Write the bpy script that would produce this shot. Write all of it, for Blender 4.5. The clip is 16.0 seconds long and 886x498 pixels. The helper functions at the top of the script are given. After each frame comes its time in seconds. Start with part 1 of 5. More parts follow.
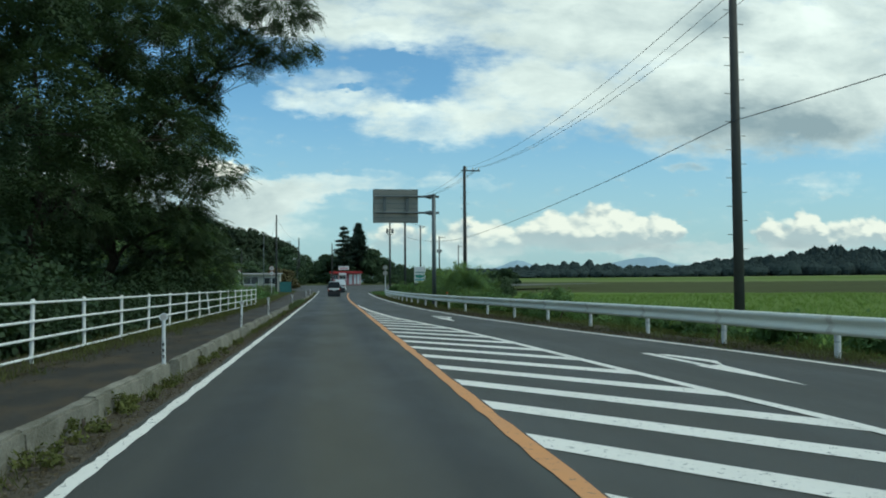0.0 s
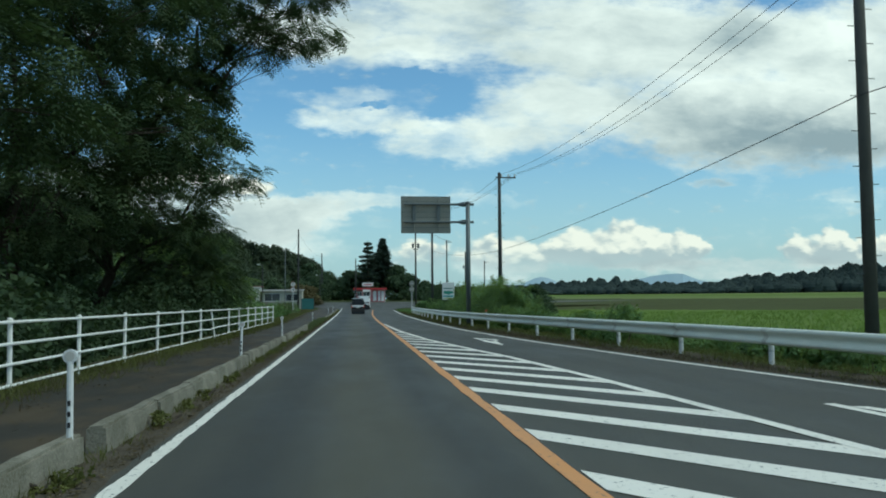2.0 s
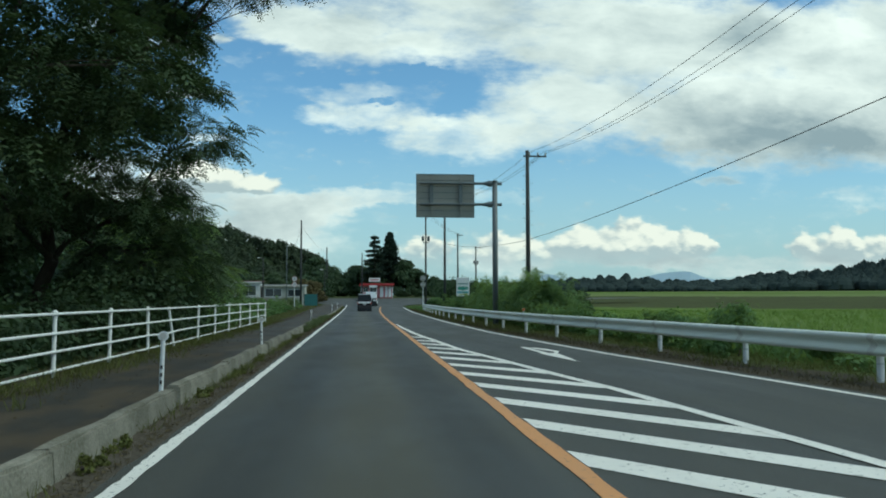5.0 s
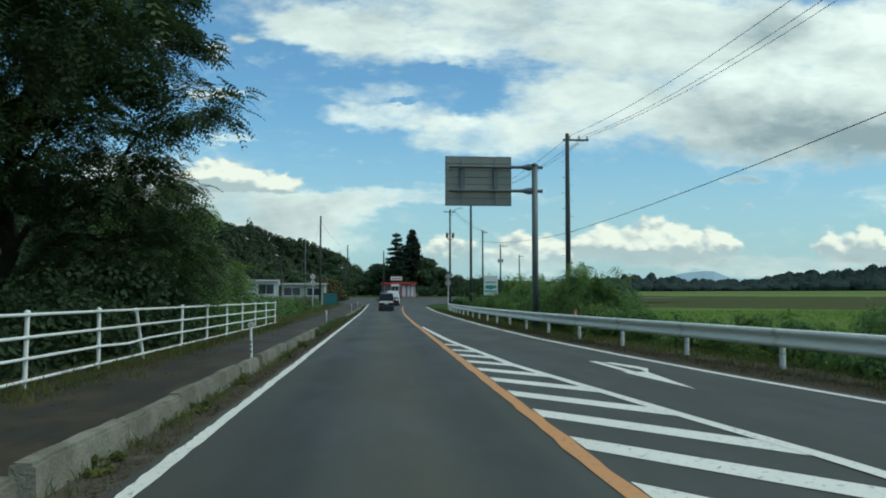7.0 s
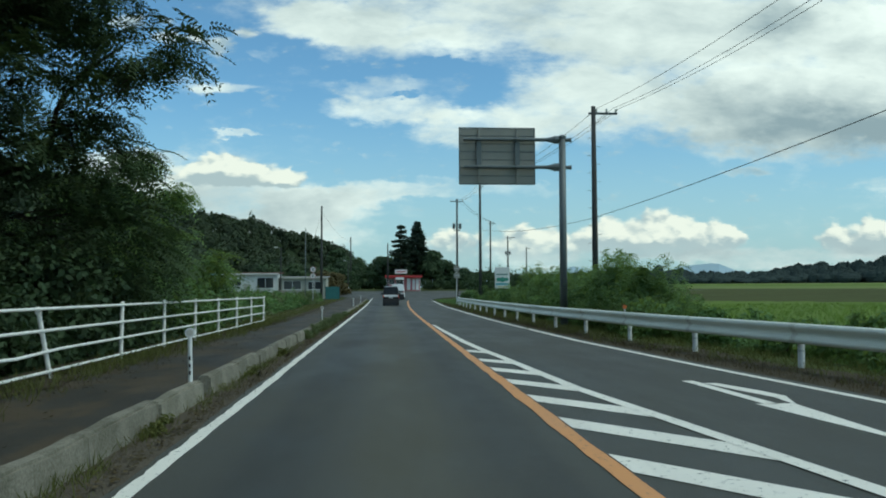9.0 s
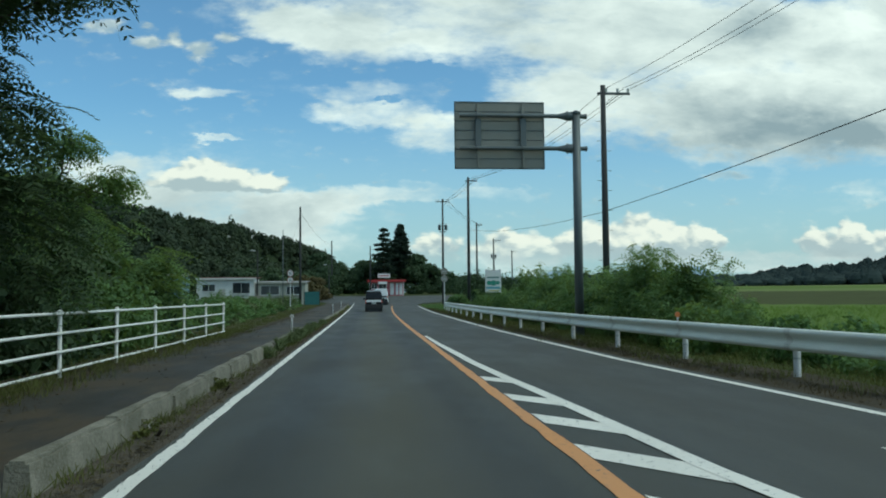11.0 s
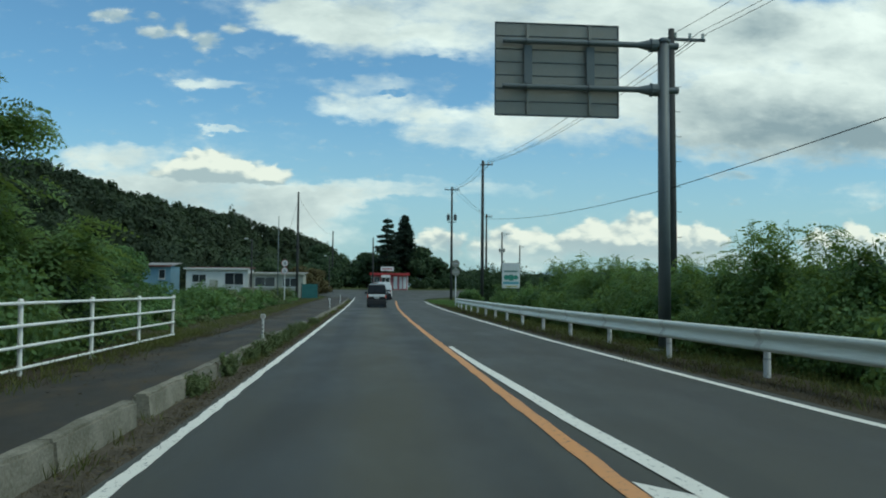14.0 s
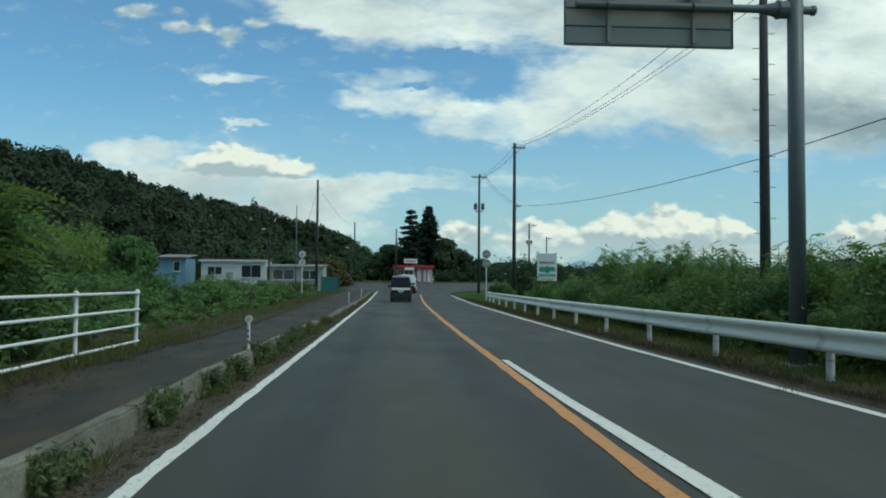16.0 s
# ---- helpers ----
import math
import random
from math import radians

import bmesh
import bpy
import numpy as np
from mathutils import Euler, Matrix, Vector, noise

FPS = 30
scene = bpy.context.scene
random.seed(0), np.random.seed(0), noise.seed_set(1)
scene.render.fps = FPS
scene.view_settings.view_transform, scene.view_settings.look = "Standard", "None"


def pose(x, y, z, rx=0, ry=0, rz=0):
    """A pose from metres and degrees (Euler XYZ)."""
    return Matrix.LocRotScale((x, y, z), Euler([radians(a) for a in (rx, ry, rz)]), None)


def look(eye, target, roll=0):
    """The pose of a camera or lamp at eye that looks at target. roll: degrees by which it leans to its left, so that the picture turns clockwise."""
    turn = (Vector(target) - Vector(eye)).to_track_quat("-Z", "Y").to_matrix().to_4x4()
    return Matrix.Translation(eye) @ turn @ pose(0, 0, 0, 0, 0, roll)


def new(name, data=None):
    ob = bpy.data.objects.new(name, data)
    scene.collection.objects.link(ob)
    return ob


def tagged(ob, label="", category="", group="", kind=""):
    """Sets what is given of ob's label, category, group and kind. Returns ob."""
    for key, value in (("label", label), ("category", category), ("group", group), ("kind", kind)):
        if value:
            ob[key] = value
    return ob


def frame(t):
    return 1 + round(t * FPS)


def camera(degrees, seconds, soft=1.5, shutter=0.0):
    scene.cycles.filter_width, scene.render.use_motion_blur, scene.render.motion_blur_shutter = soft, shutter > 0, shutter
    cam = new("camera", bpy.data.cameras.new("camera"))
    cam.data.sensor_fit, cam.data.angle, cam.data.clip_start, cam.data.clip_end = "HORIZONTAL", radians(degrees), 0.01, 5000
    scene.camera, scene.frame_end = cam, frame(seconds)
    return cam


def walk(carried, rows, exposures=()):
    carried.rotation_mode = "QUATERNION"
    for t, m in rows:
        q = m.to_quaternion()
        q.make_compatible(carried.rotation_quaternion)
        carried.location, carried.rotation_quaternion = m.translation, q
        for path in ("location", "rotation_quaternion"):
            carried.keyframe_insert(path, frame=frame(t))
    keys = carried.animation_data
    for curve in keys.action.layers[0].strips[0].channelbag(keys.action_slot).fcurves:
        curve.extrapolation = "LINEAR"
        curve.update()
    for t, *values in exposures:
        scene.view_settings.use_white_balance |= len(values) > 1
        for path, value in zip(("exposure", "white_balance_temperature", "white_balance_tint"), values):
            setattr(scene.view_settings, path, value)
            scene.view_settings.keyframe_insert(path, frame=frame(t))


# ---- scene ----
cam = camera(56.84, 16.0, soft=1.9)
PATH = [
    (0, pose(0.082, -0.247, 1.352, 92.481, 0.422, -7.807)),
    (0.5, pose(0.071, 1.052, 1.349, 92.886, 0.514, -7.626)),
    (1, pose(0.062, 2.348, 1.347, 93.288, 0.508, -7.242)),
    (1.5, pose(0.054, 3.642, 1.345, 93.639, 0.534, -6.590)),
    (2, pose(0.047, 4.934, 1.343, 93.671, 0.439, -6.182)),
    (2.5, pose(0.041, 6.224, 1.341, 93.358, 0.418, -6.409)),
    (3, pose(0.037, 7.512, 1.340, 93.067, 0.447, -6.747)),
    (3.5, pose(0.033, 8.799, 1.338, 93.158, 0.368, -6.511)),
    (4, pose(0.030, 10.083, 1.337, 93.613, 0.224, -6.050)),
    (6.5, pose(0.026, 16.492, 1.331, 93.117, 0.049, -5.487)),
    (7, pose(0.026, 17.771, 1.330, 93.397, 0.010, -4.276)),
    (7.5, pose(0.026, 19.050, 1.329, 93.601, -0.128, -3.470)),
    (8, pose(0.026, 20.329, 1.329, 93.063, -0.054, -3.673)),
    (10.5, pose(0.024, 26.726, 1.325, 92.893, 0.624, -4.412)),
    (11, pose(0.022, 28.007, 1.325, 93.249, 0.541, -5.200)),
    (11.5, pose(0.020, 29.289, 1.324, 93.167, 0.624, -6.135)),
    (12, pose(0.017, 30.573, 1.323, 92.964, 0.588, -6.221)),
    (12.5, pose(0.012, 31.857, 1.323, 93.043, 0.504, -5.469)),
    (13, pose(0.007, 33.143, 1.322, 93.062, 0.205, -4.649)),
    (13.5, pose(0.001, 34.430, 1.321, 93.083, -0.294, -4.521)),
    (14, pose(-0.007, 35.720, 1.320, 92.911, -0.466, -5.068)),
    (14.5, pose(-0.016, 37.011, 1.320, 92.593, -0.428, -5.686)),
    (15, pose(-0.026, 38.304, 1.319, 92.485, -0.349, -5.377)),
    (15.5, pose(-0.038, 39.600, 1.318, 92.415, -0.500, -4.380)),
    (16, pose(-0.051, 40.898, 1.317, 92.409, -0.482, -3.484)),
]
walk(cam, PATH, [(0.0, -0.09, 6300, -6), (4.0, -0.09, 6300, -6), (12.0, -0.12, 6300, -6), (16.0, -0.19, 6300, -6)])

# ---- world, sun ----
SUN_EL, SUN_AZ = radians(54), radians(115)
scene.view_settings.exposure = 0.0
world = bpy.data.worlds.new("sky")
scene.world = world
world.use_nodes = True
wt = world.node_tree
wt.nodes.clear()


class Nodes:
    """Short-hand for building node trees."""

    def __init__(self, tree):
        self.tree = tree

    def add(self, kind, **props):
        n = self.tree.nodes.new(kind)
        for k, v in props.items():
            if k == "operation":
                n.operation = v
            elif k == "blend_type":
                n.blend_type = v
            elif k == "data_type":
                n.data_type = v
            elif k == "interpolation_type":
                n.interpolation_type = v
        return n

    def link(self, a, b):
        self.tree.links.new(a, b)

    def put(self, sock, val):
        if isinstance(val, bpy.types.NodeSocket):
            self.link(val, sock)
        else:
            sock.default_value = val

    def math(self, op, a, b=0.0, c=0.0):
        n = self.add("ShaderNodeMath", operation=op)
        for i, v in enumerate((a, b, c)):
            self.put(n.inputs[i], v)
        return n.outputs[0]

    def vec(self, op, a, b=(0, 0, 0)):
        n = self.add("ShaderNodeVectorMath", operation=op)
        self.put(n.inputs[0], a)
        self.put(n.inputs[1], b)
        return n.outputs["Value"] if op in ("LENGTH", "DISTANCE", "DOT_PRODUCT") else n.outputs[0]

    def ramp(self, val, lo, hi, a=0.0, b=1.0, smooth=True):
        n = self.add("ShaderNodeMapRange", interpolation_type="SMOOTHSTEP" if smooth else "LINEAR")
        for i, v in enumerate((val, lo, hi, a, b)):
            self.put(n.inputs[i], v)
        return n.outputs[0]

    def noise(self, vec, scale, detail=4.0, rough=0.55, distort=0.0):
        n = self.add("ShaderNodeTexNoise")
        if vec is not None:
            self.put(n.inputs["Vector"], vec)
        n.inputs["Scale"].default_value = scale
        n.inputs["Detail"].default_value = detail
        n.inputs["Roughness"].default_value = rough
        n.inputs["Distortion"].default_value = distort
        return n.outputs["Fac"], n.outputs["Color"]

    def mix(self, fac, a, b, blend="MIX"):
        n = self.add("ShaderNodeMix", data_type="RGBA", blend_type=blend)
        self.put(n.inputs[0], fac)
        self.put(n.inputs[6], a)
        self.put(n.inputs[7], b)
        return n.outputs[2]


W = Nodes(wt)
sky = wt.nodes.new("ShaderNodeTexSky")
sky.sky_type = "NISHITA"
sky.sun_disc = False
sky.sun_elevation = SUN_EL
sky.sun_rotation = SUN_AZ
sky.altitude = 50
sky.air_density, sky.dust_density, sky.ozone_density = 1.0, 1.2, 2.2
coord = wt.nodes.new("ShaderNodeTexCoord").outputs["Generated"]
sep = wt.nodes.new("ShaderNodeSeparateXYZ")
W.link(coord, sep.inputs[0])
depth = W.math("ADD", W.math("ABSOLUTE", sep.outputs[1]), 0.02)
cu = W.math("MINIMUM", W.math("MAXIMUM", W.math("DIVIDE", sep.outputs[0], depth), -4.0), 4.0)
cv = W.math("MINIMUM", W.math("MAXIMUM", W.math("DIVIDE", sep.outputs[2], depth), -0.2), 4.0)
comb = wt.nodes.new("ShaderNodeCombineXYZ")
W.link(cu, comb.inputs[0])
W.link(cv, comb.inputs[1])
P = comb.outputs[0]
stretched = W.vec("MULTIPLY", P, (1.0, 2.2, 1.0))
_, warp_c = W.noise(stretched, 14.0, 6.0, 0.6)
warp = W.vec("MULTIPLY", W.vec("SUBTRACT", warp_c, (0.5, 0.5, 0.5)), (0.075, 0.04, 0.0))
_, curl_c = W.noise(stretched, 48.0, 4.0, 0.55)
curl = W.vec("MULTIPLY", W.vec("SUBTRACT", curl_c, (0.5, 0.5, 0.5)), (0.028, 0.016, 0.0))
Q = W.vec("ADD", W.vec("ADD", P, warp), curl)
R = W.vec("ADD", P, W.vec("MULTIPLY", curl, (0.8, 0.8, 0.0)))
fbm, _ = W.noise(stretched, 7.0, 8.0, 0.6)
fine, _ = W.noise(stretched, 26.0, 8.0, 0.62)


def blobs(rows, start, inner=0.5, outer=1.2, at=None):
    """Sum of soft ellipses (u, v, half width, half height, weight) over the sky."""
    total = start
    for u, v, ru, rv, w in rows:
        d = W.vec("LENGTH", W.vec("MULTIPLY", W.vec("SUBTRACT", Q if at is None else at, (u, v, 0)), (1 / ru, 1 / rv, 0)))
        total = W.math("ADD", total, W.ramp(d, inner, outer, w, 0.0))
    return total


# broad grey-white sheets of cloud, thin streaks, and the blue gaps in them
SHEETS = [
    (0.198, 0.343, 0.387, 0.059, 0.5), (0.456, 0.283, 0.276, 0.104, 0.5), (0.012, 0.216, 0.104, 0.018, 0.4),
    (0.117, 0.195, 0.09, 0.031, 0.42), (0.239, 0.229, 0.117, 0.052, 0.4), (0.53, 0.213, 0.228, 0.06, 0.55), (0.70, 0.30, 0.16, 0.12, 0.5),
    (-0.069, 0.326, 0.09, 0.031, 0.42), (0.01, 0.298, 0.13, 0.026, 0.3), (-0.29, 0.135, 0.1, 0.03, 0.3), (0.158, 0.125, 0.062, 0.012, 0.25), (0.636, 0.129, 0.055, 0.019, 0.24),
    (-0.307, 0.155, 0.062, 0.015, 0.32), (-0.19, 0.105, 0.166, 0.043, 0.5), (-0.016, 0.118, 0.131, 0.012, 0.4),
    (-0.085, 0.08, 0.095, 0.042, 0.42), (0.063, 0.132, 0.041, 0.011, 0.24), (0.02, 0.246, 0.1, 0.02, 0.2)]
STREAKS = [
    (0.451, 0.145, 0.031, 0.008, 0.3), (-0.194, 0.243, 0.048, 0.009, 0.33), (-0.176, 0.186, 0.034, 0.004, 0.36),
    (-0.14, 0.281, 0.019, 0.011, 0.22), (-0.223, 0.247, 0.048, 0.014, 0.12), (0.339, 0.053, 0.117, 0.02, 0.42),
    (0.624, 0.055, 0.104, 0.018, 0.42), (0.186, 0.044, 0.076, 0.02, 0.38), (0.482, 0.04, 0.207, 0.014, 0.3)]
GAPS = [
    (0.075, 0.272, 0.055, 0.010, -0.36), (-0.05, 0.264, 0.04, 0.014, -0.16), (0.023, 0.236, 0.021, 0.006, -0.3),
    (0.02, 0.316, 0.024, 0.007, -0.2), (0.237, 0.15, 0.09, 0.019, -0.3), (0.361, 0.114, 0.138, 0.021, -0.15),
    (-0.003, 0.08, 0.048, 0.015, -0.2), (-0.314, 0.229, 0.152, 0.048, -0.15)]
cover = blobs(GAPS, blobs(STREAKS, blobs(SHEETS, 0.0)))
density = W.math("ADD", W.math("ADD", cover, W.math("MULTIPLY", W.math("SUBTRACT", fbm, 0.5), 1.15)), W.math("MULTIPLY", W.math("SUBTRACT", fine, 0.5), 0.42))
elsewhere = W.ramp(W.vec("LENGTH", W.vec("MULTIPLY", P, (1.0, 1.4, 0))), 0.75, 1.2, 0.0, 0.27)
mask = W.ramp(W.math("ADD", density, elsewhere), 0.0, 0.68)
# shaded undersides and sunlit parts of the sheets
SHADED = [
    (0.545, 0.198, 0.20, 0.044, -0.85), (0.38, 0.236, 0.07, 0.03, -0.4), (0.488, 0.337, 0.062, 0.026, -0.5),
    (0.355, 0.178, 0.062, 0.017, -0.4), (0.451, 0.145, 0.035, 0.008, -0.7), (-0.014, 0.347, 0.09, 0.022, -0.3),
    (-0.197, 0.101, 0.159, 0.035, -0.38), (0.629, 0.158, 0.083, 0.014, -0.35), (0.169, 0.346, 0.097, 0.021, -0.25),
    (0.24, 0.286, 0.083, 0.017, -0.2), (0.339, 0.05, 0.17, 0.03, -0.6), (0.624, 0.05, 0.15, 0.03, -0.6)]
SUNLIT = [
    (0.605, 0.338, 0.069, 0.028, 0.5), (0.478, 0.268, 0.131, 0.018, 0.35), (-0.043, 0.21, 0.062, 0.014, 0.4),
    (0.082, 0.209, 0.097, 0.024, 0.3), (0.267, 0.182, 0.041, 0.017, 0.3), (0.055, 0.297, 0.124, 0.017, 0.25),
    (-0.19, 0.244, 0.041, 0.008, 0.3)]
lit = blobs(SUNLIT, W.math("MULTIPLY", blobs(SHADED, 0.0, 0.1, 1.4), 1.45), 0.1, 1.4)
soft, _ = W.noise(stretched, 9.0, 6.0, 0.55, 0.4)
tone = W.math("ADD", W.ramp(W.math("ADD", W.math("MULTIPLY", soft, 0.72), W.math("MULTIPLY", fine, 0.28)), 0.33, 0.67, 0.0, 1.0, False), lit)
tone = W.math("ADD", tone, W.ramp(density, 0.2, 0.9, 0.25, -0.08))
sheet = W.mix(W.ramp(tone, -0.8, 1.15, smooth=False), (3.3, 4.15, 4.75, 1), (10.3, 10.75, 10.6, 1))
# heaped clouds with crisp sunlit crowns
PUFFS = [
    (-0.198, 0.292, 0.021, 0.014, 0.42), (-0.226, 0.307, 0.011, 0.014, 0.36), (-0.256, 0.302, 0.025, 0.009, 0.32),
    (-0.305, 0.319, 0.031, 0.011, 0.34), (-0.26, 0.321, 0.011, 0.006, 0.3), (-0.167, 0.31, 0.015, 0.008, 0.28)]
HEAPS = [
    (-0.187, 0.154, 0.045, 0.017, 0.62), (-0.223, 0.142, 0.062, 0.013, 0.55), (-0.167, 0.139, 0.078, 0.017, 0.62),
    (-0.121, 0.131, 0.028, 0.015, 0.6), (-0.197, 0.131, 0.09, 0.009, 0.4), (0.268, 0.070, 0.038, 0.028, 0.62),
    (0.335, 0.070, 0.047, 0.038, 0.68), (0.385, 0.064, 0.058, 0.027, 0.62), (0.420, 0.066, 0.03, 0.020, 0.5),
    (0.302, 0.058, 0.09, 0.028, 0.5), (0.168, 0.058, 0.058, 0.034, 0.62), (0.205, 0.046, 0.055, 0.028, 0.55),
    (0.605, 0.076, 0.022, 0.022, 0.62), (0.557, 0.064, 0.034, 0.026, 0.58), (0.640, 0.058, 0.08, 0.028, 0.6),
    (0.700, 0.064, 0.045, 0.026, 0.58), (0.076, 0.052, 0.052, 0.036, 0.58)]


def heaped(at):
    cell = wt.nodes.new("ShaderNodeTexVoronoi")
    cell.feature = "SMOOTH_F1"
    cell.inputs["Scale"].default_value = 62.0
    cell.inputs["Smoothness"].default_value = 0.35
    W.link(W.vec("MULTIPLY", at, (1.0, 1.25, 0.0)), cell.inputs["Vector"])
    curds = W.math("SUBTRACT", 0.62, cell.outputs["Distance"])
    return W.math("ADD", blobs(HEAPS, 0.0, 0.0, 1.3, at), W.math("MULTIPLY", curds, 0.38))


heap = heaped(R)
heap_up = heaped(W.vec("ADD", R, (0.003, 0.010, 0.0)))
puff = W.math("ADD", blobs(PUFFS, 0.0, 0.2, 1.4, R), W.math("MULTIPLY", W.math("SUBTRACT", fine, 0.5), 1.0))
rise = W.math("SUBTRACT", heap, heap_up)
heap_mask = W.math("MAXIMUM", W.math("MULTIPLY", W.ramp(heap, 0.22, 0.50), W.ramp(cv, 0.028, 0.066, 0.0, 1.0)), W.ramp(puff, 0.05, 0.42, 0.0, 0.8))
shade = W.math("ADD", W.math("MULTIPLY", rise, 2.2), W.ramp(fine, 0.35, 0.65, 0.16, 0.52))
heap_colour = W.mix(W.ramp(shade, 0.22, 1.12), (4.9, 5.75, 6.25, 1), (9.9, 9.8, 9.1, 1))
haze = W.ramp(cv, 0.0, 0.25, 0.72, 0.0)
clear = W.mix(haze, W.vec("MULTIPLY", sky.outputs[0], (1.05, 1.4, 1.55)), (4.6, 6.3, 7.2, 1))
final = W.mix(heap_mask, W.mix(mask, clear, sheet), heap_colour)
bg = wt.nodes.new("ShaderNodeBackground")
W.link(final, bg.inputs[0])
bg.inputs[1].default_value = 0.1
wo = wt.nodes.new("ShaderNodeOutputWorld")
W.link(bg.outputs[0], wo.inputs[0])

sun = new("sun", bpy.data.lights.new("sun", "SUN"))
sun.data.energy, sun.data.angle, sun.data.color = 1.15, radians(14), (1.0, 0.94, 0.82)
sun_dir = Vector((math.sin(SUN_AZ) * math.cos(SUN_EL), math.cos(SUN_AZ) * math.cos(SUN_EL), math.sin(SUN_EL)))
sun.matrix_world = look(sun_dir * 100, (0, 0, 0))


# ---- materials ----
def material(name, base, dark=None, scale=6.0, fine=60.0, rough=0.8, metal=0.0, bump=0.3, stretch=(1, 1, 1), spec=0.3, amount=0.6, island=0.0, rnd=0.0):
    """Two scales of mottling between two colours, with relief; island/rnd: change from piece to piece."""
    m = bpy.data.materials.new(name)
    m.use_nodes = True
    t = m.node_tree
    N = Nodes(t)
    bsdf = t.nodes["Principled BSDF"]
    dark = dark or tuple(c * 0.55 for c in base)
    pos = t.nodes.new("ShaderNodeTexCoord").outputs["Object"]
    pos = N.vec("MULTIPLY", pos, stretch)
    big, _ = N.noise(pos, scale, 4.0, 0.6)
    small, _ = N.noise(pos, fine, 3.0, 0.6)
    f = N.math("ADD", N.math("MULTIPLY", N.ramp(big, 0.3, 0.7), 0.6), N.math("MULTIPLY", N.ramp(small, 0.3, 0.7), 0.4))
    col = N.mix(N.math("MULTIPLY", f, amount), (*base, 1), (*dark, 1))
    if island:
        r = t.nodes.new("ShaderNodeNewGeometry").outputs["Random Per Island"]
        col = N.mix(1.0, col, N.mix(r, (1 - island,) * 3 + (1,), (1 + island, 1 + island * 0.9, 1 + island * 0.4, 1)), "MULTIPLY")
    if rnd:
        r = t.nodes.new("ShaderNodeObjectInfo").outputs["Random"]
        col = N.mix(1.0, col, N.mix(r, (1 - rnd,) * 3 + (1,), (1 + rnd,) * 3 + (1,)), "MULTIPLY")
    N.link(col, bsdf.inputs["Base Color"])
    bsdf.inputs["Metallic"].default_value = metal
    bsdf.inputs["Specular IOR Level"].default_value = spec
    N.link(N.ramp(small, 0.2, 0.8, max(rough - 0.1, 0.05), min(rough + 0.1, 1.0)), bsdf.inputs["Roughness"])
    if bump:
        b = t.nodes.new("ShaderNodeBump")
        b.inputs["Strength"].default_value = bump
        b.inputs["Distance"].default_value = 0.02
        N.link(small, b.inputs["Height"])
        N.link(b.outputs[0], bsdf.inputs["Normal"])
    return m


def leaf_material(name, base, dark, through_colour, patch=0.7, sheen=0.13, thin=0.34):
    """Leaves: matte upper side, light shining through, each leaf a little different."""
    m = bpy.data.materials.new(name)
    m.use_nodes = True
    t = m.node_tree
    N = Nodes(t)
    bsdf = t.nodes["Principled BSDF"]
    r = t.nodes.new("ShaderNodeNewGeometry").outputs["Random Per Island"]
    pos = t.nodes.new("ShaderNodeTexCoord").outputs["Object"]
    big, _ = N.noise(pos, patch, 3.0)
    f = N.math("ADD", N.math("MULTIPLY", r, 0.55), N.math("MULTIPLY", N.ramp(big, 0.3, 0.7), 0.45))
    col = N.mix(f, (*dark, 1), (*base, 1))
    N.link(col, bsdf.inputs["Base Color"])
    bsdf.inputs["Roughness"].default_value = 0.62
    bsdf.inputs["Specular IOR Level"].default_value = sheen
    tr = t.nodes.new("ShaderNodeBsdfTranslucent")
    N.link(N.mix(f, tuple(c * 0.5 for c in through_colour) + (1,), (*through_colour, 1)), tr.inputs[0])
    mx = t.nodes.new("ShaderNodeMixShader")
    mx.inputs[0].default_value = thin
    N.link(bsdf.outputs[0], mx.inputs[1])
    N.link(tr.outputs[0], mx.inputs[2])
    N.link(mx.outputs[0], t.nodes["Material Output"].inputs[0])
    return m


def glass_material(name, tint=(0.03, 0.035, 0.04)):
    m = bpy.data.materials.new(name)
    m.use_nodes = True
    b = m.node_tree.nodes["Principled BSDF"]
    b.inputs["Base Color"].default_value = (*tint, 1)
    b.inputs["Roughness"].default_value = 0.06
    b.inputs["Specular IOR Level"].default_value = 0.6
    return m


def asphalt_material(name, base, patch, dirt=None, tracks=(), spec=0.28):
    """Worn asphalt: aggregate, darker wheel tracks and patches, fine cracks."""
    m = bpy.data.materials.new(name)
    m.use_nodes = True
    t = m.node_tree
    N = Nodes(t)
    bsdf = t.nodes["Principled BSDF"]
    pos = t.nodes.new("ShaderNodeTexCoord").outputs["Object"]
    lane, _ = N.noise(N.vec("MULTIPLY", pos, (1.3, 0.03, 1.0)), 1.0, 3.0, 0.5)
    blot, _ = N.noise(N.vec("MULTIPLY", pos, (1.0, 0.35, 1.0)), 0.6, 5.0, 0.6)
    grit, _ = N.noise(pos, 120.0, 2.0, 0.7)
    stone, _ = N.noise(pos, 28.0, 3.0, 0.7)
    col = N.mix(N.ramp(lane, 0.35, 0.65), (*base, 1), (*patch, 1))
    col = N.mix(N.math("MULTIPLY", N.ramp(blot, 0.4, 0.75), 0.45), col, tuple(c * 1.35 for c in base) + (1,))
    col = N.mix(N.math("MULTIPLY", N.ramp(grit, 0.45, 0.75), 0.5), col, tuple(c * 1.9 for c in base) + (1,))
    col = N.mix(N.math("MULTIPLY", N.ramp(stone, 0.5, 0.8), 0.4), col, tuple(c * 0.5 for c in base) + (1,))
    if tracks:
        across = t.nodes.new("ShaderNodeSeparateXYZ")
        N.link(pos, across.inputs[0])
